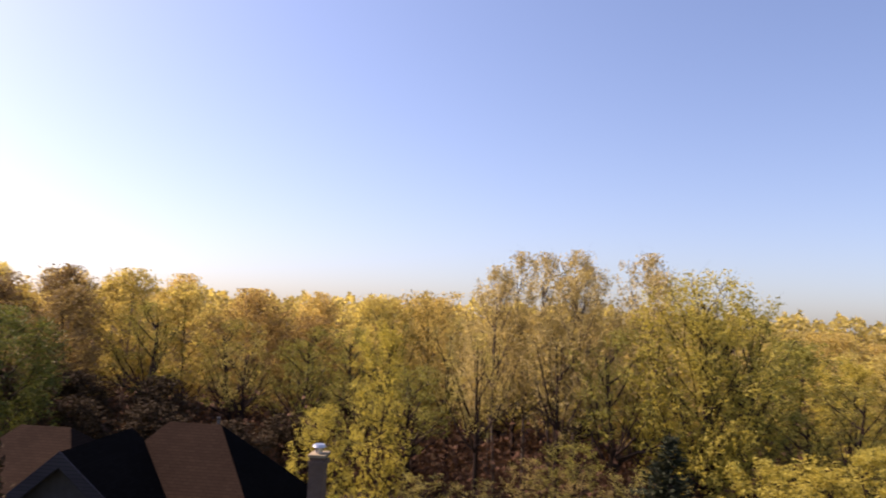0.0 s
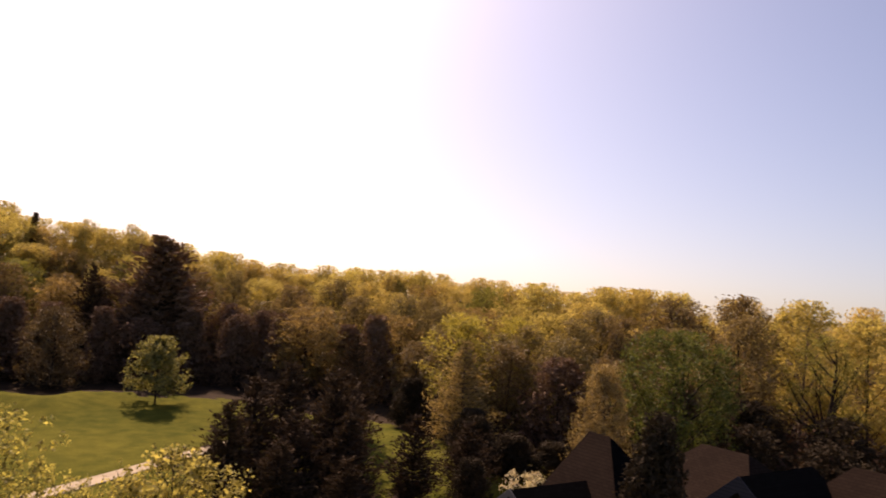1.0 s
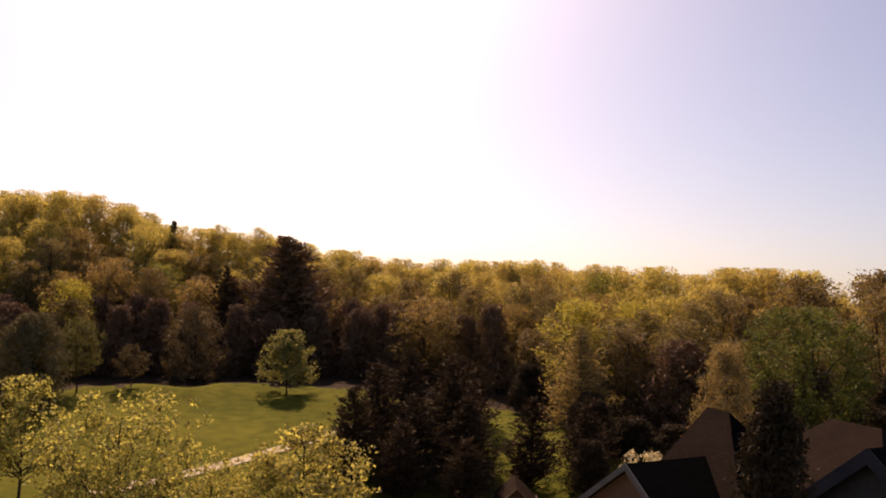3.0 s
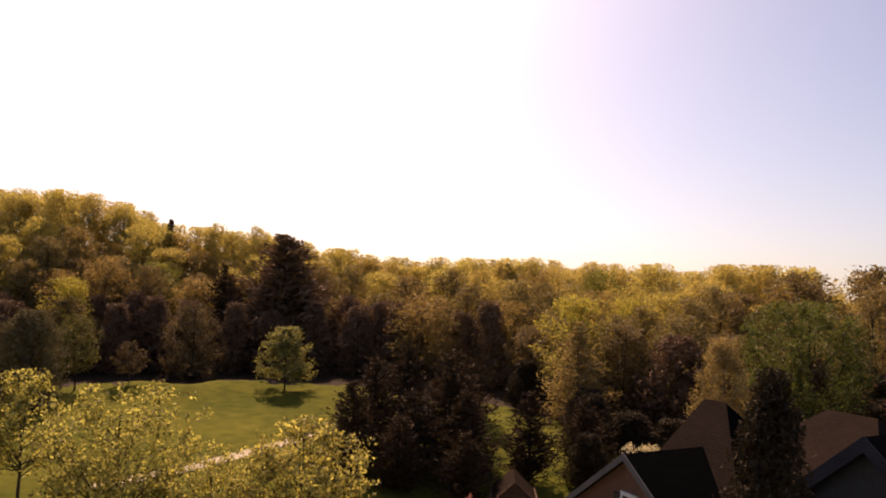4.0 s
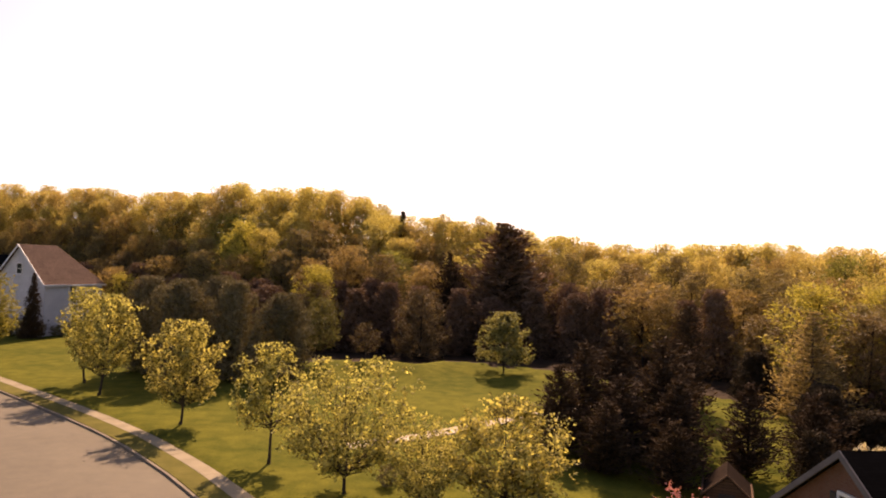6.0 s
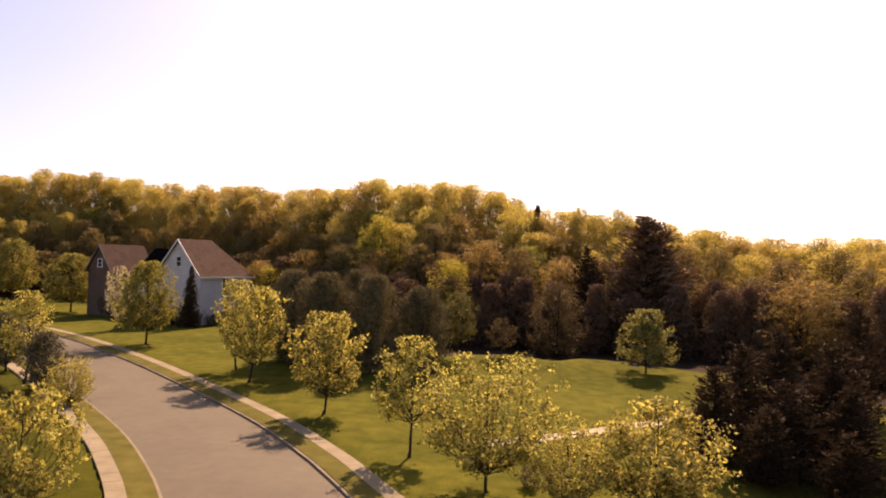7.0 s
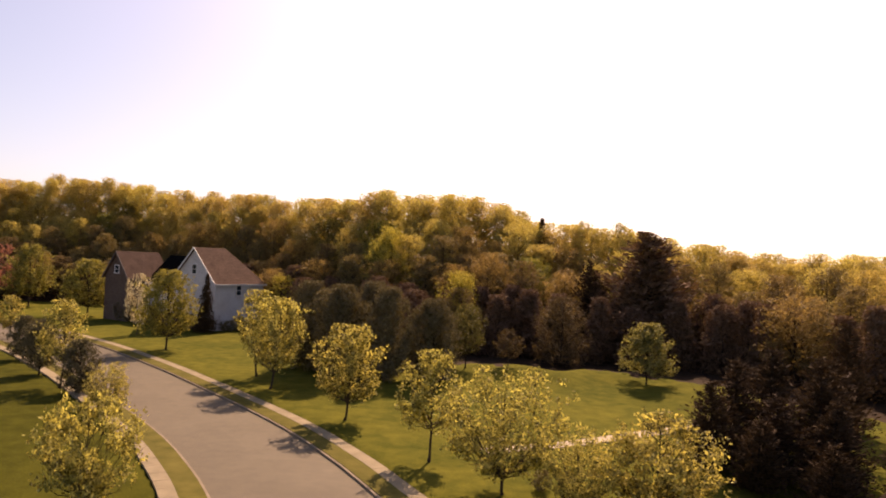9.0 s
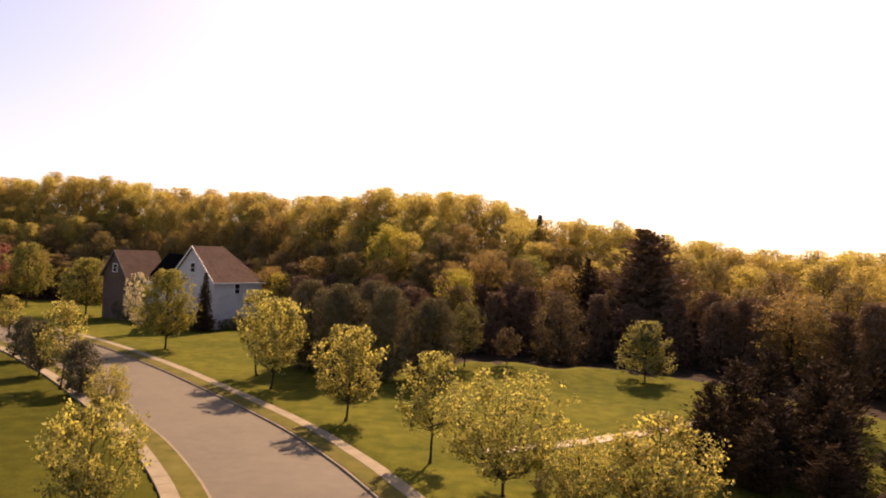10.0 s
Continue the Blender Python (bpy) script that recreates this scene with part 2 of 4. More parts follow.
# ---- mesh helpers ----
def mesh_of(name, verts, faces, mat, smooth=False, uvs=None):
    me = bpy.data.meshes.new(name)
    me.from_pydata([tuple(v) for v in verts], [], [tuple(f) for f in faces])
    me.materials.append(mat)
    if uvs is not None:
        layer = me.uv_layers.new(name="UVMap")
        layer.data.foreach_set("uv", np.asarray(uvs, dtype=np.float32).ravel())
    if smooth:
        me.polygons.foreach_set("use_smooth", [True] * len(me.polygons))
    me.update()
    return me


def hold(name, parent=None, at=None):
    ob = new(name)
    if parent:
        ob.parent = parent
    if at is not None:
        ob.matrix_basis = at
    return ob


def piece(name, me, parent=None, label="", at=None):
    ob = new(name, me)
    if parent:
        ob.parent = parent
    if at is not None:
        ob.matrix_basis = at
    if label:
        ob["label"] = label
    return ob


def part(name, bm, mat, parent, label="", bevel=0.0):
    """Links a bmesh as one mesh object under a thing, with flat wall coordinates for its courses."""
    if bevel:
        bmesh.ops.bevel(bm, geom=bm.edges[:], offset=bevel, segments=1, affect="EDGES")
    bm.normal_update()
    layer = bm.loops.layers.uv.new("UVMap")
    up = Vector((0, 0, 1))
    for f in bm.faces:
        n = f.normal
        side = up.cross(n)
        side = side.normalized() if side.length > 1e-3 else Vector((1, 0, 0))
        rise = n.cross(side)
        for lo in f.loops:
            lo[layer].uv = (lo.vert.co.dot(side), lo.vert.co.dot(rise))
    me = bpy.data.meshes.new(name)
    bm.to_mesh(me)
    bm.free()
    me.materials.append(mat)
    return piece(name, me, parent, label)


def box(bm, x0, x1, y0, y1, z0, z1, m=None):
    v = [bm.verts.new(Vector((x, y, z))) for x in (x0, x1) for y in (y0, y1) for z in (z0, z1)]
    if m is not None:
        for w in v:
            w.co = m @ w.co
    for f in ((0, 1, 3, 2), (4, 6, 7, 5), (0, 4, 5, 1), (2, 3, 7, 6), (0, 2, 6, 4), (1, 5, 7, 3)):
        bm.faces.new([v[i] for i in f])
    return bm


def slab(bm, top, down):
    """A closed solid from a top face (a list of corners) and the way down to its underside."""
    up = [bm.verts.new(Vector(p)) for p in top]
    lo = [bm.verts.new(Vector(p) + Vector(down)) for p in top]
    n = len(up)
    bm.faces.new(up)
    bm.faces.new(lo[::-1])
    for i in range(n):
        bm.faces.new([up[i], lo[i], lo[(i + 1) % n], up[(i + 1) % n]])
    bmesh.ops.recalc_face_normals(bm, faces=bm.faces[:])
    return bm


# ---- the lie of the land ----
HUB = (1.5, 4.0)


def softplus(v, k=6.0):
    return k * np.log1p(np.exp(np.clip(np.asarray(v, float) / k, -40, 40)))


def smooth01(v):
    v = np.clip(v, 0, 1)
    return v * v * (3 - 2 * v)


# bearing (degrees right of +y): distance of the wood's edge, and elevation of its skyline
EDGE = [(-60, 175), (-38, 165), (-24, 150), (-14, 114), (-8, 95), (0, 91), (10, 92), (20, 91), (30, 84), (36, 75), (41, 64), (48, 62), (58, 60), (66, 60), (75, 60), (84, 58), (90, 52), (105, 50), (125, 60), (150, 90)]
# bearing: how far the hill under the wood rises
RISE = [(-60, 11), (-40, 11.3), (-25, 11.5), (-12, 10.2), (0, 9.2), (5, 7.6), (10, 5.6), (20, 2.8), (30, 2.4), (44, 1.4), (58, 0)]


def along(table, v):
    return np.interp(v, [r[0] for r in table], [r[1] for r in table])


def land(x, y):
    """Height of the natural ground: level by the street, a hill behind the wood, falling away to the east."""
    x, y = np.asarray(x, float), np.asarray(y, float)
    r = np.hypot(x - HUB[0], y - HUB[1])
    az = np.degrees(np.arctan2(x - HUB[0], y - HUB[1]))
    z = 0.006 * softplus(y - 84, 5) * smooth01((25 - x) / 45)
    z = z + along(RISE, az) * smooth01((az + 110) / 50) * smooth01((r - along(EDGE, az)) / 34)
    z = z - 1.7 * smooth01((x - 9) / 16) * (1 - smooth01((y - 30) / 22)) - 1.0 * smooth01((az - 45) / 40) * smooth01((r - 35) / 20)
    z = z - 52 * smooth01((r - 150) / 900) * smooth01((az - 25) / 50) * smooth01((215 - az) / 50)
    crest = 80 + 1.6 * np.sin(x * 0.42) + 0.9 * np.sin(x * 0.9 + 1)
    z = z + 1.0 * np.exp(-(((x - 10) / 15) ** 2 + ((y - crest) / 4.2) ** 2)) + 0.45 * np.exp(-(((x - 23) / 7) ** 2 + ((y - 73) / 5) ** 2))
    z = z + 0.3 * np.exp(-(((x + 10) / 10) ** 2 + ((y - 70) / 5) ** 2)) + 0.5 * np.exp(-(((x - 33) / 6) ** 2 + ((y - 56) / 6) ** 2))
    return z


# the street's middle line, from behind the camera to the far bend
STREET = [(18, -160), (17, -110), (15.5, -60), (12.5, -22), (8.2, 0), (3.0, 16), (-2.2, 27.8), (-6.9, 37.0), (-10.1, 42.8), (-15.5, 50.9), (-25.0, 62.6), (-33.8, 72.8), (-45.8, 85.1), (-60, 96), (-82, 107.5), (-118, 121), (-170, 134)]


def spline(points, step=1.5):
    p = np.array(points, float)
    p = np.vstack([2 * p[0] - p[1], p, 2 * p[-1] - p[-2]])
    out = []
    for i in range(1, len(p) - 2):
        n = max(2, int(np.linalg.norm(p[i + 1] - p[i]) / step))
        for k in range(n):
            s = k / n
            out.append(0.5 * (2 * p[i] + (p[i + 1] - p[i - 1]) * s + (2 * p[i - 1] - 5 * p[i] + 4 * p[i + 1] - p[i + 2]) * s**2 + (3 * p[i] - p[i - 1] - 3 * p[i + 1] + p[i + 2]) * s**3))
    out.append(p[-2])
    return np.array(out)


LINE = spline(STREET)
tang = np.gradient(LINE, axis=0)
tang /= np.linalg.norm(tang, axis=1)[:, None]
NORM = np.stack([tang[:, 1], -tang[:, 0]], 1)          # to the right of the way along
LINE = LINE - 0.15 * NORM
LEVEL = land(LINE[:, 0], LINE[:, 1])
ROAD_HALF, KERB, WALK_IN, WALK_OUT = 3.85, 0.16, 5.28, 6.15


def from_street(x, y):
    """Distance from the street's middle line, and the street's height there."""
    x, y = np.asarray(x, float), np.asarray(y, float)
    best, level = np.full(x.shape, 1e9), np.zeros(x.shape)
    for (px, py), lv in zip(LINE, LEVEL):
        d = np.hypot(x - px, y - py)
        m = d < best
        best, level = np.where(m, d, best), np.where(m, lv, level)
    return best, level


def ground(x, y):
    """Height of the lawn sheet: it meets the pavements beside the street and dips under them."""
    d, lv = from_street(x, y)
    z = land(x, y)
    near = smooth01((14 - d) / 8)
    z = z * (1 - near) + lv * near + 0.13
    return z - 0.45 * smooth01((6.5 - d) / 1.2)


def at_ground(x, y):
    return float(ground(np.array([x]), np.array([y]))[0])


def axis(fine0, fine1, step, far):
    a = list(np.arange(fine0, fine1 + 0.01, step))
    s, lo, hi = step, fine0, fine1
    while lo > -far:
        s *= 1.22
        lo -= s
        hi += s
        a = [lo] + a + [hi]
    return np.array(a)


gx, gy = axis(-62, 60, 0.9, 2600), axis(8, 112, 0.9, 2600)
GX, GY = np.meshgrid(gx, gy)
GZ = ground(GX.ravel(), GY.ravel())
nx, ny = len(gx), len(gy)
idx = np.arange(nx * ny).reshape(ny, nx)
quads = np.stack([idx[:-1, :-1], idx[:-1, 1:], idx[1:, 1:], idx[1:, :-1]], -1).reshape(-1, 4)
lawn_mesh = mesh_of("ground", np.stack([GX.ravel(), GY.ravel(), GZ], 1), quads.tolist(), M["grass"], smooth=True)
lawn_mesh.materials.append(M["soil"])
fx, fy = GX.ravel()[quads].mean(1) - HUB[0], GY.ravel()[quads].mean(1) - HUB[1]
fa, fr = np.degrees(np.arctan2(fx, fy)), np.hypot(fx, fy)
# litter under the wood, run 9 m further out to paint its shade
litter_and_shade = (fr > along(EDGE, fa) - 4 - 9 * smooth01((fa + 14) / 8) * smooth01((42 - fa) / 8) + np.sin(fa * 1.7) + 0.8 * np.sin(fa * 4.1)) & (fa > -60) & (fa < 150)
# lawn west of the street gets the grass with painted shade
lawn_mesh.materials.append(M["grass_shaded"])
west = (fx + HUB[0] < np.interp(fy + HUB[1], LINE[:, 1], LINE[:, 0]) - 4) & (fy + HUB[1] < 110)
lawn_mesh.polygons.foreach_set("material_index", np.where(litter_and_shade, 1, np.where(west, 2, 0)).astype(np.int32))
tagged(new("ground", lawn_mesh), "mown green lawn sloping up to the wood", "ground", kind="structure")


def strip(name, d0, d1, lift, mat, drop=0.3, i0=0, i1=None, crown=0.0):
    """A band beside the street's middle line, with a flat top and skirts down both sides."""
    i1 = len(LINE) if i1 is None else i1
    verts, faces = [], []
    offs = [d0, d0, d1, d1] if not crown else [d0, d0, (d0 + d1) / 2, d1, d1]
    hts = [-drop, 0, 0, -drop] if not crown else [-drop, 0, crown, 0, -drop]
    for i in range(i0, i1):
        for o, h in zip(offs, hts):
            q = LINE[i] + NORM[i] * o
            verts.append((q[0], q[1], LEVEL[i] + lift + h))
    n = len(offs)
    for i in range(i1 - i0 - 1):
        for k in range(n - 1):
            faces.append((i * n + k, i * n + k + 1, (i + 1) * n + k + 1, (i + 1) * n + k))
    faces = [f[::-1] for f in faces]
    return mesh_of(name, verts, faces, mat, smooth=False)


road = tagged(new("road", strip("road", -ROAD_HALF, ROAD_HALF, 0.0, M["asphalt"], crown=0.06)), "worn grey-brown asphalt street curving away", "road", kind="structure")
for side in (1, -1):
    verge = strip("verge", side * (ROAD_HALF + KERB) if side > 0 else -WALK_IN, WALK_IN if side > 0 else -(ROAD_HALF + KERB), 0.15, M["dry_grass"])
    tagged(new("verge", verge), "narrow mown grass strip between kerb and pavement", "grass verge", kind="structure")


def bands(thing, name, d0, d1, lift, mat, length, gap, y_from, y_to):
    """Separate slabs end to end along the street between two distances from its middle line."""
    run = np.concatenate([[0], np.cumsum(np.linalg.norm(np.diff(LINE, axis=0), axis=1))])
    s0, s1 = np.interp(y_from, LINE[:, 1], run), np.interp(y_to, LINE[:, 1], run)
    s = s0
    while s < s1:
        top = []
        for ss, dd in ((s + gap, d0), (s + length - gap, d0), (s + length - gap, d1), (s + gap, d1)):
            c = np.array([np.interp(ss, run, LINE[:, 0]), np.interp(ss, run, LINE[:, 1])])
            n = np.array([np.interp(ss, run, NORM[:, 0]), np.interp(ss, run, NORM[:, 1])])
            q = c + n / np.linalg.norm(n) * dd
            top.append((q[0], q[1], np.interp(ss, run, LEVEL) + lift + random.uniform(-0.006, 0.006)))
        part(name, slab(bmesh.new(), top, (0, 0, -0.16)), mat, thing)
        s += length


for side in (1, -1):
    lo, hi = sorted((side * WALK_IN, side * WALK_OUT))
    walkway = tagged(new("pavement", strip("pavement", lo + 0.03, hi - 0.03, 0.105, M["soil"])), "pale concrete pavement of square slabs beside the street", "pavement", kind="structure")
    bands(walkway, "paving_slab", lo, hi, 0.16, M["concrete"], 1.5, 0.012, 20, 104)
    lo, hi = sorted((side * ROAD_HALF, side * (ROAD_HALF + KERB)))
    kerb = tagged(new("kerb", strip("kerb", lo + 0.02, hi - 0.02, 0.07, M["kerb"])), "low concrete kerb along the street", "kerb", kind="structure")
    bands(kerb, "kerbstone", lo, hi, 0.120, M["kerb"], 3.0, 0.01, 20, 104)

# the footpath across the lawn
FOOT = spline([(2.4, 47.8), (4, 48.8), (8, 50.9), (13, 54.4), (18.4, 58.3), (24, 62.0)], 0.8)
ft = np.gradient(FOOT, axis=0)
ft /= np.linalg.norm(ft, axis=1)[:, None]
fn = np.stack([ft[:, 1], -ft[:, 0]], 1)
verts, faces = [], []
for q, n in zip(FOOT, fn):
    z = at_ground(*q) + 0.07
    for o, h in ((-0.65, -0.3), (-0.65, 0), (0.65, 0), (0.65, -0.3)):
        verts.append((q[0] + n[0] * o, q[1] + n[1] * o, z + h))
for i in range(len(FOOT) - 1):
    for k in range(3):
        faces.append((i * 4 + k, (i + 1) * 4 + k, (i + 1) * 4 + k + 1, i * 4 + k + 1))
tagged(new("footpath", mesh_of("footpath", verts, faces, M["path"])), "pale concrete footpath across the lawn", "footpath", kind="structure")


# ---- trees ----
def tubes(segs):
    """Tapered tubes for branch segments (x0, x1, r0, r1)."""
    verts, faces = [], []
    for p0, p1, r0, r1 in segs:
        p0, p1 = np.asarray(p0), np.asarray(p1)
        d = p1 - p0
        d = d / (np.linalg.norm(d) + 1e-9)
        a = np.cross(d, (0, 0, 1) if abs(d[2]) < 0.9 else (1, 0, 0))
        a /= np.linalg.norm(a)
        b = np.cross(d, a)
        base = len(verts)
        sides = 3 if r0 < 0.05 else 5
        for p, r in ((p0, r0), (p1, r1)):
            for k in range(sides):
                w = 2 * math.pi * k / sides
                verts.append(p + (a * math.cos(w) + b * math.sin(w)) * r)
        for k in range(sides):
            faces.append((base + k, base + (k + 1) % sides, base + sides + (k + 1) % sides, base + sides + k))
    return verts, faces


def leaf_cloud(rng, centres, size, slim=0.6, lean=None, corners=4):
    """One leaf or spray of leaves, with three or four corners, at each centre."""
    n = len(centres)
    a = rng.normal(size=(n, 3))
    if lean is not None:
        a = a * 0.45 + lean
    a /= np.linalg.norm(a, axis=1)[:, None]
    b = np.cross(a, rng.normal(size=(n, 3)))
    b /= np.linalg.norm(b, axis=1)[:, None]
    s = size * rng.uniform(0.55, 1.35, (n, 1))
    bend = np.cross(a, b) * s * rng.uniform(-0.3, 0.3, (n, 1))
    if corners == 3:
        v = np.stack([centres - a * s + bend, centres + b * s * slim * 1.3, centres + a * s - b * s * 0.4], 1).reshape(-1, 3)
        return v, np.arange(3 * n).reshape(-1, 3)
    v = np.stack([centres - a * s, centres + b * s * slim + bend, centres + a * s, centres - b * s * slim + bend], 1).reshape(-1, 3)
    return v, np.arange(4 * n).reshape(-1, 4)


def limb(rng, start, way, length, r0, n=5, rise=0.12, wander=0.12):
    pts, p, d = [np.array(start, float)], np.array(start, float), np.array(way, float)
    for _ in range(n):
        d = d + rng.normal(size=3) * wander + np.array((0, 0, rise))
        d /= np.linalg.norm(d)
        p = p + d * length / n
        pts.append(p)
    rad = np.linspace(r0, r0 * 0.25, n + 1)
    return pts, rad, [(pts[i], pts[i + 1], rad[i], rad[i + 1]) for i in range(n)]


SHAPES = {
    "round": lambda u: max(0.12, 1 - abs(2 * u - 0.95) ** 2.3 / 1.15) ** 0.55,
    "oval": lambda u: max(0.1, 1 - abs(2 * u - 0.8) ** 2 / 1.46) ** 0.6,
    "vase": lambda u: max(0.15, 1 - abs(2 * u - 1.15) ** 2.2 / 1.4) ** 0.6,
    "dome": lambda u: max(0.1, 1 - u) ** 0.5 * (0.75 + 0.25 * min(1, u * 5)),
    "cone": lambda u: max(0.06, 1 - u) ** 0.8,
}


def broadleaf(seed, height, bare, radius, limbs, leaves, size, shape="round", fork=1.0, twigs=5, trunk=0.03, spread=0.33, gaps=0.25, corners=4, inner=2, stout=0.5, clump=1.1, lump=None):
    """Trunk, limbs that sweep out to the crown's face, twigs, and leaf sprays in tufts round the twigs. Unit: metres."""
    rng = np.random.default_rng(seed)
    thick = height * trunk
    stem, rad, segs = limb(rng, (0, 0, -0.4), (0, 0, 1), height * 0.86 + 0.4, thick, 9, 0.3, 0.05)
    segs.append((np.array((0, 0, -0.5)), np.array((0, 0, 0.12 * bare)), thick * 1.8, thick * 0.98))
    stem = np.array(stem)
    tips = []
    for i in range(limbs):
        u = ((i + 0.5) / limbs + rng.uniform(-0.5, 0.5) / limbs) ** 0.85
        u = min(0.97, max(0.02, u))
        w = i * 2.399963 + rng.uniform(-0.35, 0.35)
        short = 0.62 if i % 4 == 3 else 1.0
        reach = radius * SHAPES[shape](u) * rng.uniform(0.8 if lump is None else 0.66, 1.0 if lump is None else 1.08) * short
        end = np.array((math.cos(w) * reach, math.sin(w) * reach, bare + (height - bare) * (u * 0.97)))
        z0 = min(height * 0.8, max(bare * rng.uniform(0.7, 1.0), end[2] - reach * fork * rng.uniform(0.9, 1.5)))
        start = np.array([np.interp(z0, stem[:, 2], stem[:, c]) for c in range(3)])
        mid = start + (end - start) * np.array((0.62, 0.62, 0.42)) + rng.normal(size=3) * 0.06 * radius
        t = np.linspace(0, 1, 6)[:, None]
        pts = (1 - t) ** 2 * start + 2 * t * (1 - t) * mid + t**2 * end
        pts[1:-1] += rng.normal(size=(4, 3)) * 0.02 * radius
        r0 = thick * stout * (1 - 0.5 * u)
        lr = np.linspace(r0, r0 * 0.22, 6)
        segs += [(pts[k], pts[k + 1], lr[k], lr[k + 1]) for k in range(5)]
        bald = rng.random() < gaps
        for k in range(twigs):
            j = inner + k % (6 - inner)
            d = pts[j] - pts[j - 1]
            d = d / np.linalg.norm(d) + rng.normal(size=3) * 0.55 + np.array((0, 0, 0.2))
            tp, tr, tg = limb(rng, pts[j], d / np.linalg.norm(d), radius * rng.uniform(0.14, 0.34), lr[j] * 0.6, 2, 0.12, 0.2)
            segs += tg
            if not bald or k % 2:
                tips += tp[1:]
        tips += [pts[4], pts[5]]
    tips += list(stem[-2:])
    tips = np.array(tips)
    tufts = max(20, leaves // 9)
    c = tips[rng.integers(0, len(tips), tufts)] + rng.normal(size=(tufts, 3)) * radius * spread * 0.5
    if lump is not None:                     # boughs stand out, with gaps between them
        waves = rng.normal(size=(5, 3)) * 6.5 / radius
        swell = np.sin(c @ waves.T + rng.uniform(0, 6.3, 5)).mean(1)
        c = c[swell > lump]
    tufts = len(c)
    c = np.repeat(c, 9, axis=0) + rng.normal(size=(tufts * 9, 3)) * size * clump
    u = np.clip((c[:, 2] - bare) / (height - bare), 0, 1)
    env = np.interp(u, np.linspace(0, 1, 21), [SHAPES[shape](float(w)) for w in np.linspace(0, 1, 21)])
    keep = (np.hypot(c[:, 0], c[:, 1]) < radius * (env * 1.08 + 0.08) * (rng.uniform(0.78, 1.14, len(c)) if lump is None else np.repeat(rng.uniform(0.72, 1.2, tufts), 9))) & (c[:, 2] > bare * 0.85 + rng.normal(size=len(c)) * 0.02 * height) & (c[:, 2] < height * 0.985)
    return tubes(segs), leaf_cloud(rng, c[keep], size, corners=corners)


def conifer(seed, height, radius, whorls, boughs, size, droop=0.1, per=16, bare=0.06, ragged=0.3, taper=0.85):
    """Straight trunk with whorls of boughs that carry sprays of needles."""
    rng = np.random.default_rng(seed)
    segs, cs, ls = [(np.array((0, 0, -0.4)), np.array((0, 0, height)), height * 0.018, 0.02)], [], []
    for i in range(whorls):
        u = i / whorls
        z = height * (bare + (0.99 - bare) * u)
        burst = rng.uniform(1 - ragged, 1 + 0.4 * ragged)
        for k in range(boughs):
            w = rng.uniform(0, 2 * math.pi)
            ln = radius * (max(0.04, 1 - u) ** taper) * burst * rng.uniform(1 - ragged, 1 + ragged * 0.6) + 0.12
            d = np.array((math.cos(w), math.sin(w), rng.uniform(-0.1, 0.3) - droop))
            p1 = np.array((0, 0, z)) + d * ln
            p1[2] += 0.12 * ln
            segs.append((np.array((0, 0, z)), p1, 0.012 * height * (1 - u) * 0.5 + 0.008, 0.006))
            n = max(4, int(per * (1 - u) + 3))
            s = rng.uniform(0.2, 1.02, (n, 1))
            c = np.array((0, 0, z)) + (p1 - (0, 0, z)) * s + rng.normal(size=(n, 3)) * (0.07 * ln + 0.06)
            cs.append(c)
            ls.append(np.tile(d + np.array((0, 0, 0.35)), (n, 1)))
    cs, ls = np.concatenate(cs), np.concatenate(ls)
    return tubes(segs), leaf_cloud(rng, cs, size, 0.34, ls)


def kind_of(name, built, bark, leaf):
    (tv, tf), (lv, lf) = built
    return (mesh_of(name + "_trunk", tv, tf, bark, smooth=True), mesh_of(name + "_crown", lv, lf, leaf))


DARK, GREY, SLIM = M["bark_dark"], M["bark"], M["bark_young"]


def young(seed, h, bare, r, limbs, leaves, shape, size=0.1, fork=1.0, gaps=0.1, lump=-0.25):
    return broadleaf(seed, h, bare, r, limbs, leaves, size, shape, fork, 7, 0.014, 0.13, gaps, 4, 2, 0.5, 1.25, lump)


def forest(seed, shape, r, leaves, size, bare=3.5, gaps=0.15, fork=1.1, lump=-0.4):
    return broadleaf(seed, 16, bare, r, 26, leaves, size, shape, fork, 5, 0.010, 0.25, gaps, 3, 2, 0.5, 1.7, lump)


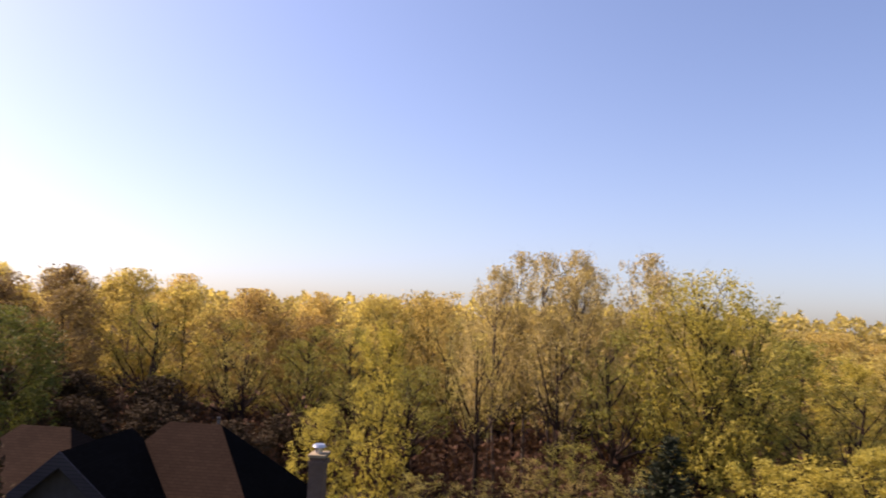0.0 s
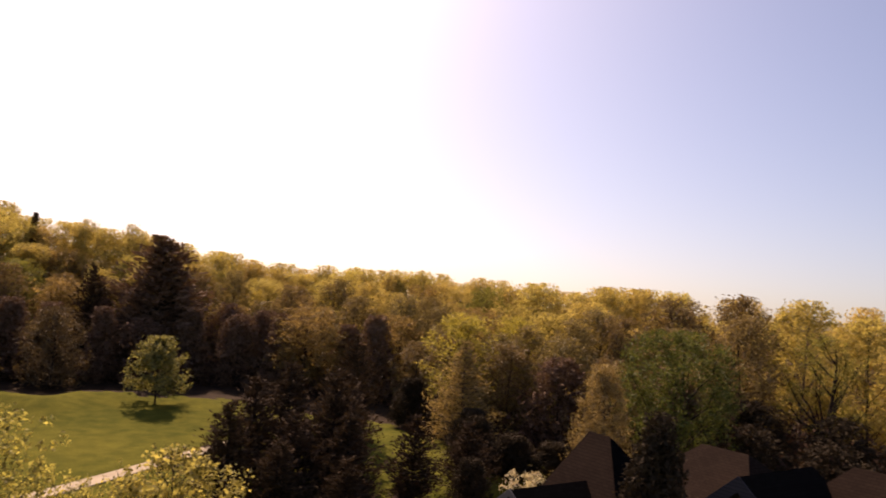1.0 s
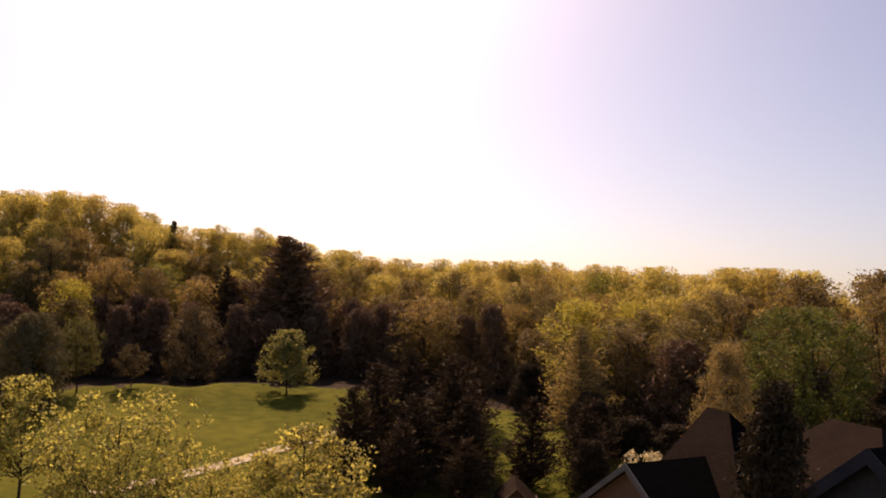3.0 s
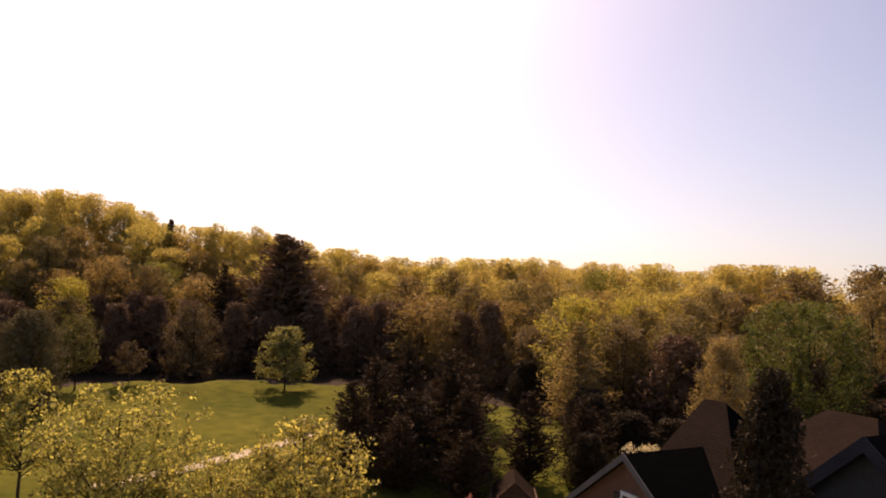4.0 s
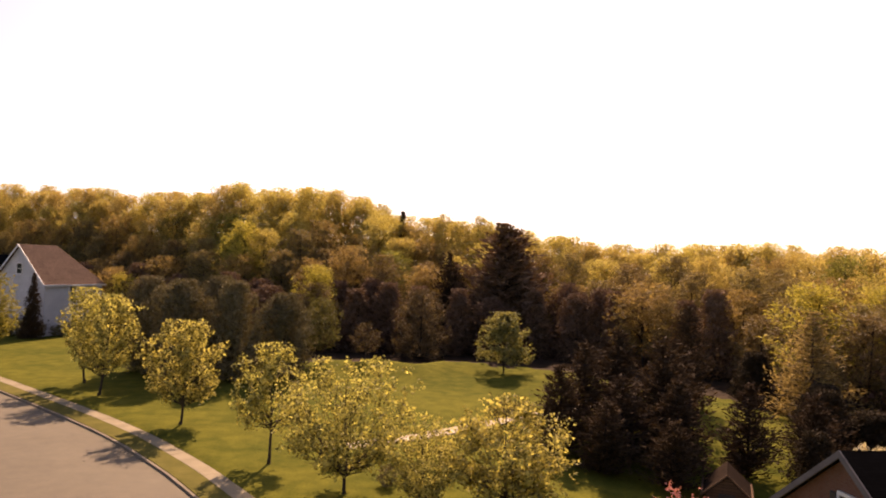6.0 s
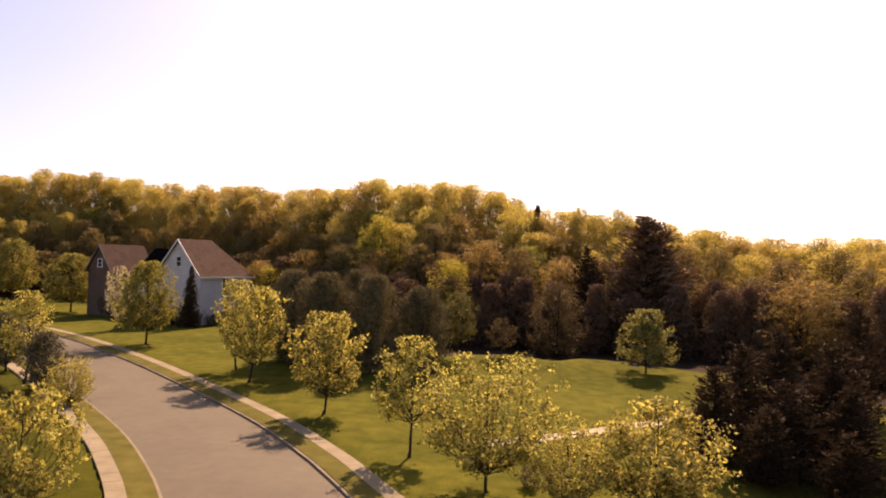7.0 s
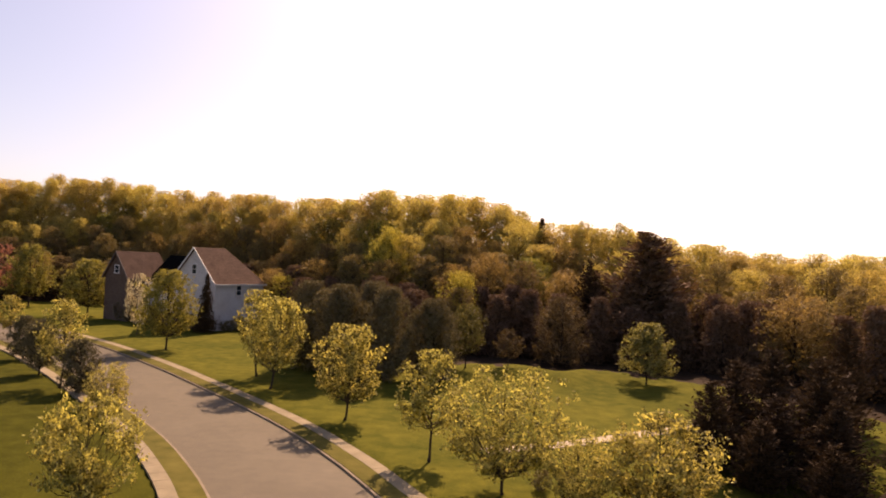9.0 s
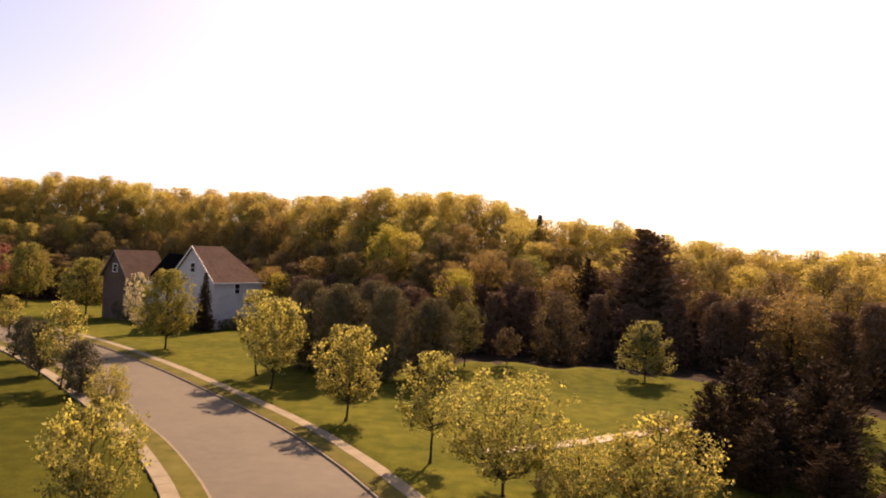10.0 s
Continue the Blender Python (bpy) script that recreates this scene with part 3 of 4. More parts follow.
# kind: its height, crown width, trunk and crown
KINDS = {}
for name, tall, wide, built, bark, leaf in (
    ("maple_a", 7.0, 5.2, young(3, 7.0, 1.7, 2.6, 50, 10500, "round"), SLIM, M["leaf_street"]),
    ("maple_b", 7.0, 4.4, young(8, 7.0, 2.3, 2.2, 34, 5600, "oval", gaps=0.2), SLIM, M["leaf_street"]),
    ("maple_c", 6.4, 6.6, young(11, 6.4, 1.1, 3.3, 64, 12500, "vase", 0.09, 1.4, 0.15), SLIM, M["leaf_street"]),
    ("maple_d", 6.0, 6.2, young(15, 6.0, 0.8, 3.1, 60, 12500, "round", 0.11, 1.0, 0.1, -0.12), SLIM, M["leaf_street"]),
    ("maple_e", 9.0, 6.8, young(17, 9.0, 1.9, 3.4, 60, 15000, "oval", 0.12, 1.0, 0.0), SLIM, M["leaf_street_dull"]),
    ("grey_ever", 5, 3.2, broadleaf(56, 5, 0.7, 1.6, 60, 11000, 0.075, "oval", 0.9, 5, 0.02, 0.16, 0.0, 3, 2, 0.5, 1.4), DARK, M["leaf_grey"]),
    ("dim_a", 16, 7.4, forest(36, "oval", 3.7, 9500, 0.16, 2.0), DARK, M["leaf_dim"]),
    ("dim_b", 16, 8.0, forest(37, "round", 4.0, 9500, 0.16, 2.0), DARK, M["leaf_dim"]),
    ("wood_a", 16, 7.8, forest(21, "oval", 3.9, 11000, 0.15), DARK, M["leaf_wood"]),
    ("wood_b", 16, 8.6, forest(22, "round", 4.3, 11500, 0.15, 3.0), DARK, M["leaf_wood"]),
    ("wood_c", 16, 7.0, forest(23, "oval", 3.5, 10000, 0.15, 4.5), M["bark_pale"], M["leaf_wood"]),
    ("wood_d", 16, 8.0, forest(24, "vase", 4.0, 10500, 0.15, 4.0), DARK, M["leaf_wood"]),
    ("wood_y", 16, 8.6, forest(25, "round", 4.3, 11500, 0.15, 3.5), DARK, M["leaf_edge"]),
    ("wood_o", 16, 8.8, forest(26, "round", 4.4, 11500, 0.15, 3.5), DARK, M["leaf_brown"]),
    ("far_a", 16, 8.4, forest(28, "oval", 4.2, 14000, 0.16, 0.8, 0.0, 1.1, None), M["bark_pale"], M["leaf_wood"]),
    ("far_b", 16, 8.8, forest(29, "round", 4.4, 14000, 0.16, 0.8, 0.0, 1.1, None), M["bark_pale"], M["leaf_wood"]),
    ("sparse", 16, 7.6, broadleaf(27, 16, 6.0, 3.8, 30, 7500, 0.10, "oval", 1.3, 7, 0.011, 0.15, 0.2, 3, 3, 0.5, 1.6), GREY, M["leaf_pale"]),
    ("edge_a", 15, 7.4, broadleaf(31, 15, 5.5, 3.7, 22, 5200, 0.09, "oval", 1.6, 7, 0.018, 0.14, 0.3, 3, 3, 0.55, 1.8), DARK, M["leaf_edge"]),
    ("edge_b", 15, 6.8, broadleaf(32, 15, 6.5, 3.4, 18, 4400, 0.09, "vase", 1.8, 7, 0.019, 0.14, 0.3, 3, 3, 0.6, 1.8), DARK, M["leaf_edge"]),
    ("edge_c", 15, 6.2, broadleaf(34, 15, 6.0, 3.1, 16, 3200, 0.09, "vase", 2.0, 8, 0.017, 0.14, 0.3, 3, 3, 0.55, 1.8), DARK, M["leaf_thin"]),
    ("round_y", 16, 11.0, broadleaf(35, 16, 2.5, 5.5, 60, 26000, 0.1, "round", 1.2, 6, 0.016, 0.2, 0.05, 3, 2, 0.5, 1.6), DARK, M["leaf_yellow"]),
    # shade_a to shade_c: dark-leaved trees painting the wood's shaded front
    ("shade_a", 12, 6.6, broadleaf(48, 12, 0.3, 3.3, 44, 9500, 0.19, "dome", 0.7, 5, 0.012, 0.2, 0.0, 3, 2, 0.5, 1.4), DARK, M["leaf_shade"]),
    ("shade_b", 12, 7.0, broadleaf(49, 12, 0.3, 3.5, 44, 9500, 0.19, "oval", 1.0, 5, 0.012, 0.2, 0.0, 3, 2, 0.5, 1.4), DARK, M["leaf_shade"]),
    ("dull_lit", 8, 6.0, broadleaf(46, 8, 0.2, 3.0, 50, 8000, 0.12, "oval", 1.1, 5, 0.012, 0.2, 0.0, 3, 2, 0.5, 1.4), DARK, M["leaf_dull"]),
    ("big_pine", 16, 11.0, conifer(54, 16, 5.5, 34, 14, 0.34, -0.08, 44, 0.02, 0.4, 0.62), DARK, M["leaf_shade"]),
    ("edge_y", 15, 7.6, broadleaf(33, 15, 1.5, 3.8, 36, 13000, 0.095, "oval", 1.2, 6, 0.0105, 0.16, 0.1, 3), DARK, M["leaf_yellow"]),
    ("green", 12, 8.0, broadleaf(41, 12, 3.0, 4.0, 34, 16000, 0.13, "round", 1.2, 6, 0.012, 0.2, 0.0, 3, 2, 0.5, 1.3, -0.15), DARK, M["leaf_green"]),
    ("fresh", 12, 8.0, broadleaf(40, 12, 3.0, 4.0, 34, 20000, 0.1, "round", 1.4, 6, 0.016, 0.16, 0.15, 3, 3, 0.55, 1.6), DARK, M["leaf_fresh"]),
    ("pale_pyramid", 10, 7.0, conifer(42, 10, 3.5, 20, 14, 0.17, -0.02, 48, 0.03, 0.35, 0.75), GREY, M["leaf_bud"]),
    ("bud_round", 10, 7.0, broadleaf(42, 10, 0.3, 3.5, 60, 19000, 0.085, "dome", 0.3, 6, 0.012, 0.12, 0.0, 3, 2, 0.5, 1.6), GREY, M["leaf_bud"]),
    ("lawn_tree", 7, 6.4, broadleaf(43, 7, 1.3, 3.2, 46, 11000, 0.13, "dome", 0.7, 6, 0.013, 0.18, 0.0, 4, 2, 0.5, 1.2, -0.2), DARK, M["leaf_lawn"]),
    ("dull", 8, 6.0, broadleaf(44, 8, 0.2, 3.0, 60, 30000, 0.11, "oval", 1.1, 5, 0.012, 0.2, 0.0, 3), DARK, M["leaf_olive"]),
    ("dark_pyramid", 10, 5.6, broadleaf(47, 10, 0.2, 2.8, 70, 20000, 0.09, "cone", 0.8, 5, 0.012, 0.18, 0.0, 3), DARK, M["leaf_dark"]),
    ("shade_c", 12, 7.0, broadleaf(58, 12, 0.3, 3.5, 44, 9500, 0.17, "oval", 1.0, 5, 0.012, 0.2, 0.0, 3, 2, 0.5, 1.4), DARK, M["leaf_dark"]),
    ("low_dark", 8, 6.0, broadleaf(57, 8, 0.2, 3.0, 54, 17000, 0.14, "dome", 0.9, 5, 0.012, 0.2, 0.0, 3), DARK, M["leaf_dark"]),
    ("wood_gold", 16, 8.6, forest(38, "round", 4.3, 11500, 0.15, 2.5), DARK, M["leaf_yellow"]),
    ("shrub", 2, 2.4, broadleaf(45, 2, 0.05, 1.2, 30, 1800, 0.09, "round", 0.9, 4, 0.012, 0.2, 0.0), DARK, M["leaf_olive"]),
    ("spruce", 10, 5.4, conifer(51, 10, 2.7, 34, 11, 0.22, 0.15, 20, 0.03), DARK, M["needles"]),
    ("green_spruce", 10, 5.4, conifer(55, 10, 2.7, 34, 11, 0.2, 0.05, 24, 0.03), DARK, M["needles_green"]),
    ("pine", 12, 7.0, conifer(52, 12, 3.5, 24, 11, 0.27, -0.2, 26, 0.02, 0.45, 0.6), DARK, M["needles"]),
    ("pine_b", 12, 7.6, conifer(53, 12, 3.8, 20, 12, 0.27, -0.3, 28, 0.02, 0.5, 0.55), DARK, M["needles"]),
    ("blossom", 4, 4.0, young(61, 4, 0.8, 2.0, 18, 3600, "round", 0.08), GREY, M["blossom_white"]),
    ("pinkblossom", 4, 4.0, young(62, 4, 0.8, 2.0, 20, 2600, "vase", 0.08), GREY, M["blossom_pink"]),
    ("bud_small", 4, 3.0, young(64, 4, 1.0, 1.5, 26, 1800, "round", 0.11), GREY, M["leaf_dull"]),
    ("dustyblossom", 5, 4.4, young(63, 5, 0.8, 2.2, 18, 3200, "round", 0.12), GREY, M["blossom_dusty"]),
):
    KINDS[name] = (tall, wide, kind_of(name, built, bark, leaf))
turn_rng = random.Random(5)


def plant(kind, x, y, height, label, category="tree", group="", name="tree", width=None, turn=None, base=None, tilt=0.0):
    tall, wide, (trunk_me, crown_me) = KINDS[kind]
    s = height / tall
    w = s if width is None else width / wide
    z = at_ground(x, y) if base is None else base
    turn = turn_rng.uniform(0, 360) if turn is None else turn
    m = pose(x, y, z, tilt, 0, turn) @ Matrix.Diagonal((w, w, s, 1))
    thing = hold(name, at=m)
    piece("trunk", trunk_me, thing)
    piece("crown", crown_me, thing)
    return tagged(thing, label, category, group)


# street trees
ROW = "young maples along the street"
YOUNG = "young maple with sparse yellow-green spring leaves on the lawn"
for kind, x, y, h, w, turn, tilt, label in (
    ("maple_a", -7.5, 54.6, 7.1, 5.3, 20, 3, "young maple with a rounded yellow-green crown beside the pavement"),
    ("maple_b", -1.0, 44.9, 6.7, 4.3, 200, 5, "thin young maple with a leaning dark trunk beside the pavement"),
    ("maple_a", -15.6, 64.8, 8.1, 5.8, 100, 2, YOUNG),
    ("maple_b", -18.4, 70.4, 8.3, 4.8, 10, 0, YOUNG),
    ("maple_e", -33.0, 85.2, 9.4, 7.0, 60, 0, "full round young maple in front of the white house"),
    ("maple_c", 3.0, 39.5, 6.5, 6.9, 140, 0, "broad multi-limbed maple with yellow-green leaves beside the footpath"),
    ("maple_d", 10.3, 36.5, 5.4, 6.3, 30, 0, "dense low maple with yellow-green leaves on the lawn"),
    ("maple_c", 6.5, 36.4, 4.3, 4.4, 70, 0, "bushy yellow-green maple beside a larger one"),
    ("maple_d", -15.9, 33.8, 5.4, 4.8, 15, 0, "leafy young maple beside the curved pavement"),
    ("maple_e", -58.0, 116.0, 9.2, 8.4, 50, 0, "olive-green maple before the far brick wing"),
    ("maple_e", -74.0, 127.0, 11.0, 8.2, 80, 0, "olive-green maple on the far lawn"),
    ("maple_b", -32.0, 60.9, 7.3, 4.4, 170, 0, "tall thin maple with bright leaves over dark shrubs"),
    ("maple_c", -24.6, 53.6, 3.9, 3.4, 40, 0, "slender sapling with pale leaves beside the pavement"),
    ("maple_b", -53.2, 88.1, 5.6, 3.8, 130, 0, "yellow-green maple at the bend of the street"),
):
    plant(kind, x, y, h, label, group=ROW, name="maple_tree", width=w, turn=turn, tilt=tilt)
# evergreens on the far lawn
for x, y, h, w in ((-42.5, 73.2, 4.6, 3.2), (-36.5, 65.7, 5.0, 3.3), (-29.4, 58.9, 4.7, 3.3)):
    plant("grey_ever", x, y, h, "small grey-olive evergreen on the lawn by the street", "evergreen", "small evergreens by the street", "small_evergreen", w)

# trees on the lawn below the wood
plant("lawn_tree", 19.8, 76.5, 6.3, "small spreading green tree on the lawn below the wood", name="lawn_tree", width=6.9)
plant("green", 1.4, 79.6, 6.9, "small rounded green tree at the lawn's edge", name="lawn_tree", width=4.8)
plant("dull_lit", 12.8, 89.0, 8.4, "dull olive rounded tree in the shade of the wood", name="shaded_tree", width=7.0)
plant("bud_small", 6.0, 80.5, 4.0, "small brownish ornamental tree at the lawn's edge", name="ornamental_tree", width=3.0)
for x, y, h, w in ((-6.2, 70.8, 9.0, 5.0), (-10.7, 71.4, 9.0, 5.4), (-14.8, 77.5, 9.2, 6.0), (-2.0, 72.6, 8.0, 5.4), (-8.2, 76.0, 9.4, 6.0), (-12.6, 74.5, 8.4, 5.4)):
    plant("dull", x, y, h, "rounded dark olive evergreen shading the lawn", "evergreen", "dark evergreens below the wood", "shading_evergreen", w)

plant("shrub", 5.2, 40.6, 1.1, "small dark shrub on the lawn", "shrub", name="lawn_shrub", width=1.2)

# dark pines before the wood
PINES = "dark pines between the lawn and the brick house"
for x, y, h, w, k in ((16.2, 47.0, 5.6, 4.6, "pine"), (18.6, 49.6, 6.6, 5.2, "pine_b"), (21.3, 50.6, 7.4, 5.6, "pine"), (23.4, 48.2, 7.2, 5.8, "pine_b"), (19.6, 45.6, 5.2, 5.2, "pine_b"), (22.6, 44.6, 5.4, 5.0, "pine"), (25.8, 51.6, 6.6, 5.2, "pine"), (30.4, 58.5, 8.4, 4.6, "pine"), (17.8, 43.6, 4.2, 4.0, "pine"), (21.0, 41.6, 3.8, 4.0, "pine_b")):
    plant(k, x, y, h, "dark soft-needled pine with ragged upswept boughs", "pine", PINES, "pine_tree", w)
plant("pine", 26.5, 43.4, 5.6, "dark broad spruce near the brick house", "spruce", name="spruce_tree", width=4.2)
plant("pine_b", 31.4, 44.4, 4.6, "dark broad spruce near the brick house", "spruce", name="spruce_tree", width=4.6)
plant("dark_pyramid", 20.25, 20.8, 10.6, "tall dark rounded evergreen standing before the roofs", "evergreen", name="garden_evergreen", width=5.2)

# named trees of the wood's edge
plant("big_pine", 25.2, 99.0, 16.8, "tall dark conifer rising over the wood", "conifer", name="tall_conifer", width=18.0)
plant("pine", 18.0, 101.0, 12.5, "dark conifer at the wood's edge", "conifer", name="tall_conifer", width=7.0)
plant("spruce", 13.5, 122.0, 19.9 - at_ground(13.5, 122.0), "dark pointed conifer on the ridge", "conifer", name="tall_conifer", width=5.0)
for x, y, top in ((20.4, 121.5, 19.8), (25.8, 119.5, 19.7)):
    plant("sparse", x, y, top - at_ground(x, y), "rounded pale half-bare tree on the ridge", "tree", "pale trees on the ridge", "sparse_tree", 5.6)
plant("pale_pyramid", 38.8, 55.0, 8.7, "pale brown pyramidal tree in bud", name="pale_tree", width=6.8)
plant("wood_gold", 44.2, 62.4, 10.9, "bright yellow-green tree at the wood's edge", name="bright_tree", width=8.6)
plant("wood_gold", 50.6, 62.5, 10.4, "bright yellow-green tree at the wood's edge", name="bright_tree", width=6.0)
plant("wood_o", 37.6, 82.5, 10.2, "orange-brown budding tree at the wood's edge", name="budding_tree", width=9.0)
plant("fresh", 45.4, 38.8, 12.4, "fresh green tree at the wood's edge", name="green_tree", width=9.0)
plant("bud_round", 38.0, 39.0, 9.8, "brown budding tree behind the brick house", name="budding_tree", width=5.6)
plant("wood_gold", 0.4, 97.5, 10.6, "light yellow-green tree at the wood's edge", name="bright_tree", width=6.2)
plant("wood_gold", -10.2, 110.0, 13.6, "light yellow-green tree standing in the hillside wood", name="bright_tree", width=6.6)
for x, y, h in ((38.4, 62.0, 4.6), (34.6, 47.6, 4.0), (29.4, 41.4, 3.4)):
    plant("low_dark", x, y, h, "low shade-dark evergreen among the pines", "evergreen", "low evergreens among the pines", "low_evergreen", h * 0.95)
plant("blossom", 29.2, 36.2, 4.5, "low pale pink blossoming tree beside the brick house", "blossom tree", name="blossom_tree", width=3.6)
plant("pinkblossom", 16.3, 31.2, 3.4, "small magenta blossoming tree on the lower lawn", "blossom tree", name="blossom_tree", width=3.0)

# trees and bushes beyond the brick house
def by_bearing(az, r):
    return HUB[0] + r * math.sin(radians(az)), HUB[1] + r * math.cos(radians(az))


plant("edge_y", *by_bearing(78, 47), 13.6, "tall narrow yellow-green tree before the wood", name="bright_tree", width=5.0)
plant("edge_y", *by_bearing(73.5, 43), 8.4, "low yellow-green tree beside the chimney", name="bright_tree", width=4.6)
plant("round_y", *by_bearing(103.0, 52), 18.2, "large rounded yellow-green tree before the wood", name="bright_tree", width=11.0)
plant("edge_y", *by_bearing(106.5, 37), 7.6, "bushy yellow-green tree behind the house", name="bright_tree", width=6.0)
plant("edge_y", *by_bearing(110.5, 35), 8.2, "bushy yellow-green tree behind the house", name="bright_tree", width=6.0)
plant("edge_y", *by_bearing(114.5, 36), 9.0, "bushy yellow-green tree behind the house", name="bright_tree", width=6.4)
plant("edge_a", *by_bearing(93, 47), 6.2, "low leafy tree before the wood", name="low_tree", width=5.0)
plant("green_spruce", *by_bearing(100.2, 38), 8.0, "dark conifer behind the house", "conifer", name="spruce_tree", width=6.0)
for az, r, h in ((37, 60, 3.4), (40, 55, 3.0), (43, 54, 3.2), (46, 56, 3.4), (35, 66, 3.6), (50, 52, 3.2)):
    plant("low_dark", *by_bearing(az, r), h, "dark rounded evergreen at the foot of the wood", "evergreen", "dark evergreens below the wood", "shading_evergreen", 4.6)

for az, r, tall in ((87.6, 58, 18.4), (89.8, 60, 19.8), (91.8, 58, 19.6), (93.8, 60, 20.0), (95.2, 62, 18.8), (98.8, 58, 19.8)):
    plant("sparse", *by_bearing(az, r), tall, "tall thin tree with sparse pale leaves over the wood", "tree", "tall sparse trees over the wood", "sparse_tree", 6.4)
low_rng = random.Random(31)
for i in range(6):
    plant("edge_c", *by_bearing(82 + 4.0 * i + low_rng.uniform(-0.5, 0.5), low_rng.uniform(43, 50)), low_rng.uniform(3.5, 5.5), "thin young tree with brown spring leaves below the wood", "tree", "young trees below the wood", "young_tree", low_rng.uniform(3.0, 4.4))

# ---- the wood ----
SKYLINE = [(-60, 3.6), (-32, 3.4), (-29, 4.2), (-25, 3.9), (-21, 3.6), (-16, 3.7), (-11, 3.8), (-9, 4.2), (-6.5, 4.8), (-2, 4.7), (1.5, 4.6), (4, 3.7), (6.7, 2.7), (11, 3.0), (14, 2.3), (17, 1.8), (20, 1.6), (24, 1.0), (29, 1.6), (36, 1.3), (44, 1.3), (55, 1.5), (58, 1.6), (61, 0.9), (65, 0.6), (72, 0.1), (80, 0.0), (85, -0.2), (87, 1.5), (89, 2.9), (94, 3.3), (96.5, 2.0), (100, 3.3), (105, 2.9), (107.5, 1.7), (109.5, -0.9), (116, -1.8), (150, -1)]
wood_rng = random.Random(77)


def wood():
    near = ((0, 9.0, 4.8), (4.5, 9.0, 5.0), (9.5, 11, 4.8), (15, 11.5, 4.4), (21, 12, 4.2), (27, 0, 4.0), (33, 0, 4.2))
    east = ((0, 0.66, 5.2), (5.5, 0.80, 5.8), (12, 0.92, 6.6), (21, 1.0, 6.8), (33, 1.0, 7.2))
    plan = [(n, *row, -36.0, 52.0) for n, row in enumerate(near)] + [(n, *row, 52.0, 118.0) for n, row in enumerate(east)]
    for n, back, share, gap, az, last in plan:
        while az < last:
            r = float(along(EDGE, az)) + back + wood_rng.uniform(-1.8, 1.8)
            x, y = HUB[0] + r * math.sin(radians(az)), HUB[1] + r * math.cos(radians(az))
            base = float(land(x, y))
            top = 12.0 + r * math.tan(radians(float(along(SKYLINE, az)) + 0.75 - wood_rng.choice((0.0, 0.1, 0.2, 0.4, 0.6)) + (0.4 if 58 < az < 86 or az > 108 else 0)))
            h = min(max((top - base) * share * wood_rng.uniform(0.8 if n < 4 else 0.95, 1.05 if n < 4 else 1.0), 6.0), 22.0)
            if last < 60:
                h = top - base if n > 4 else min(top - base - 0.5, share * wood_rng.uniform(0.82, 1.12))
            if 86 < az < 109 and n < 2:
                h = (top - base) * (1.0 if n else wood_rng.uniform(0.72, 0.95))
            # dim: chance that a front tree takes dark leaves in place of shade
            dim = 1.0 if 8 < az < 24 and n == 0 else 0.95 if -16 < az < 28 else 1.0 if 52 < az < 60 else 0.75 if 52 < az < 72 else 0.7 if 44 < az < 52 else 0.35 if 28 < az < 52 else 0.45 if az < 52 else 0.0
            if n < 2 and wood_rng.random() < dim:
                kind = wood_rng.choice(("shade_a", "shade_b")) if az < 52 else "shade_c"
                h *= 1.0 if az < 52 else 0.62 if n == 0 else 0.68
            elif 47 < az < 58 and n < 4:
                # dimmed leaf copy, to darken the wood behind the green tree
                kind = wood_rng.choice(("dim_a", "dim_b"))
            elif az > 52 and n < 3:
                kind = wood_rng.choice(("edge_a", "edge_b", "edge_c", "edge_a", "edge_b", "edge_y" if n else "edge_c"))
            elif n > 4 or (n > 3 and az > 52):
                kind = wood_rng.choice(("far_a", "far_b"))
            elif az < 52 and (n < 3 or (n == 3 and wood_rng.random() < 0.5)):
                # lower rows wear the dimmed leaf copy as painted shade
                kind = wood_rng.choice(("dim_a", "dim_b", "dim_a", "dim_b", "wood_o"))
            else:
                kind = wood_rng.choice(("wood_a", "wood_b", "wood_c", "wood_d", "wood_a", "wood_c", "wood_o", "wood_y"))
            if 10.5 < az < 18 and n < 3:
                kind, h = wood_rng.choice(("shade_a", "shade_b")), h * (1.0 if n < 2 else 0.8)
            if 86 < az < 103 and n == 1:
                kind = "sparse"
            if 86 < az < 109 and n > 1:
                h *= 0.72
            tone = "bright yellow-green" if kind[-1] == "y" else "brown budding" if kind[-1] == "o" else "sparse pale" if kind == "sparse" else "shade-dimmed brown and gold" if kind[:3] == "dim" else "shade-dark evergreen" if kind[:5] == "shade" else "thin dark-limbed" if kind[:4] == "edge" else "olive and gold"
            w = KINDS[kind][1] * wood_rng.uniform(0.9, 1.15) * ((0.84 if n < 3 else 0.84 if n < 5 else 0.98) if az < 52 else 0.95 if n < 3 else 1.1)
            plant(kind, x, y, h, tone + " spring tree in the dense wood", "tree", "trees of the wood", "woodland_tree", w, wood_rng.uniform(0, 360), base - 0.1)
            az += math.degrees(gap * wood_rng.uniform(0.8, 1.2) / r)


wood()


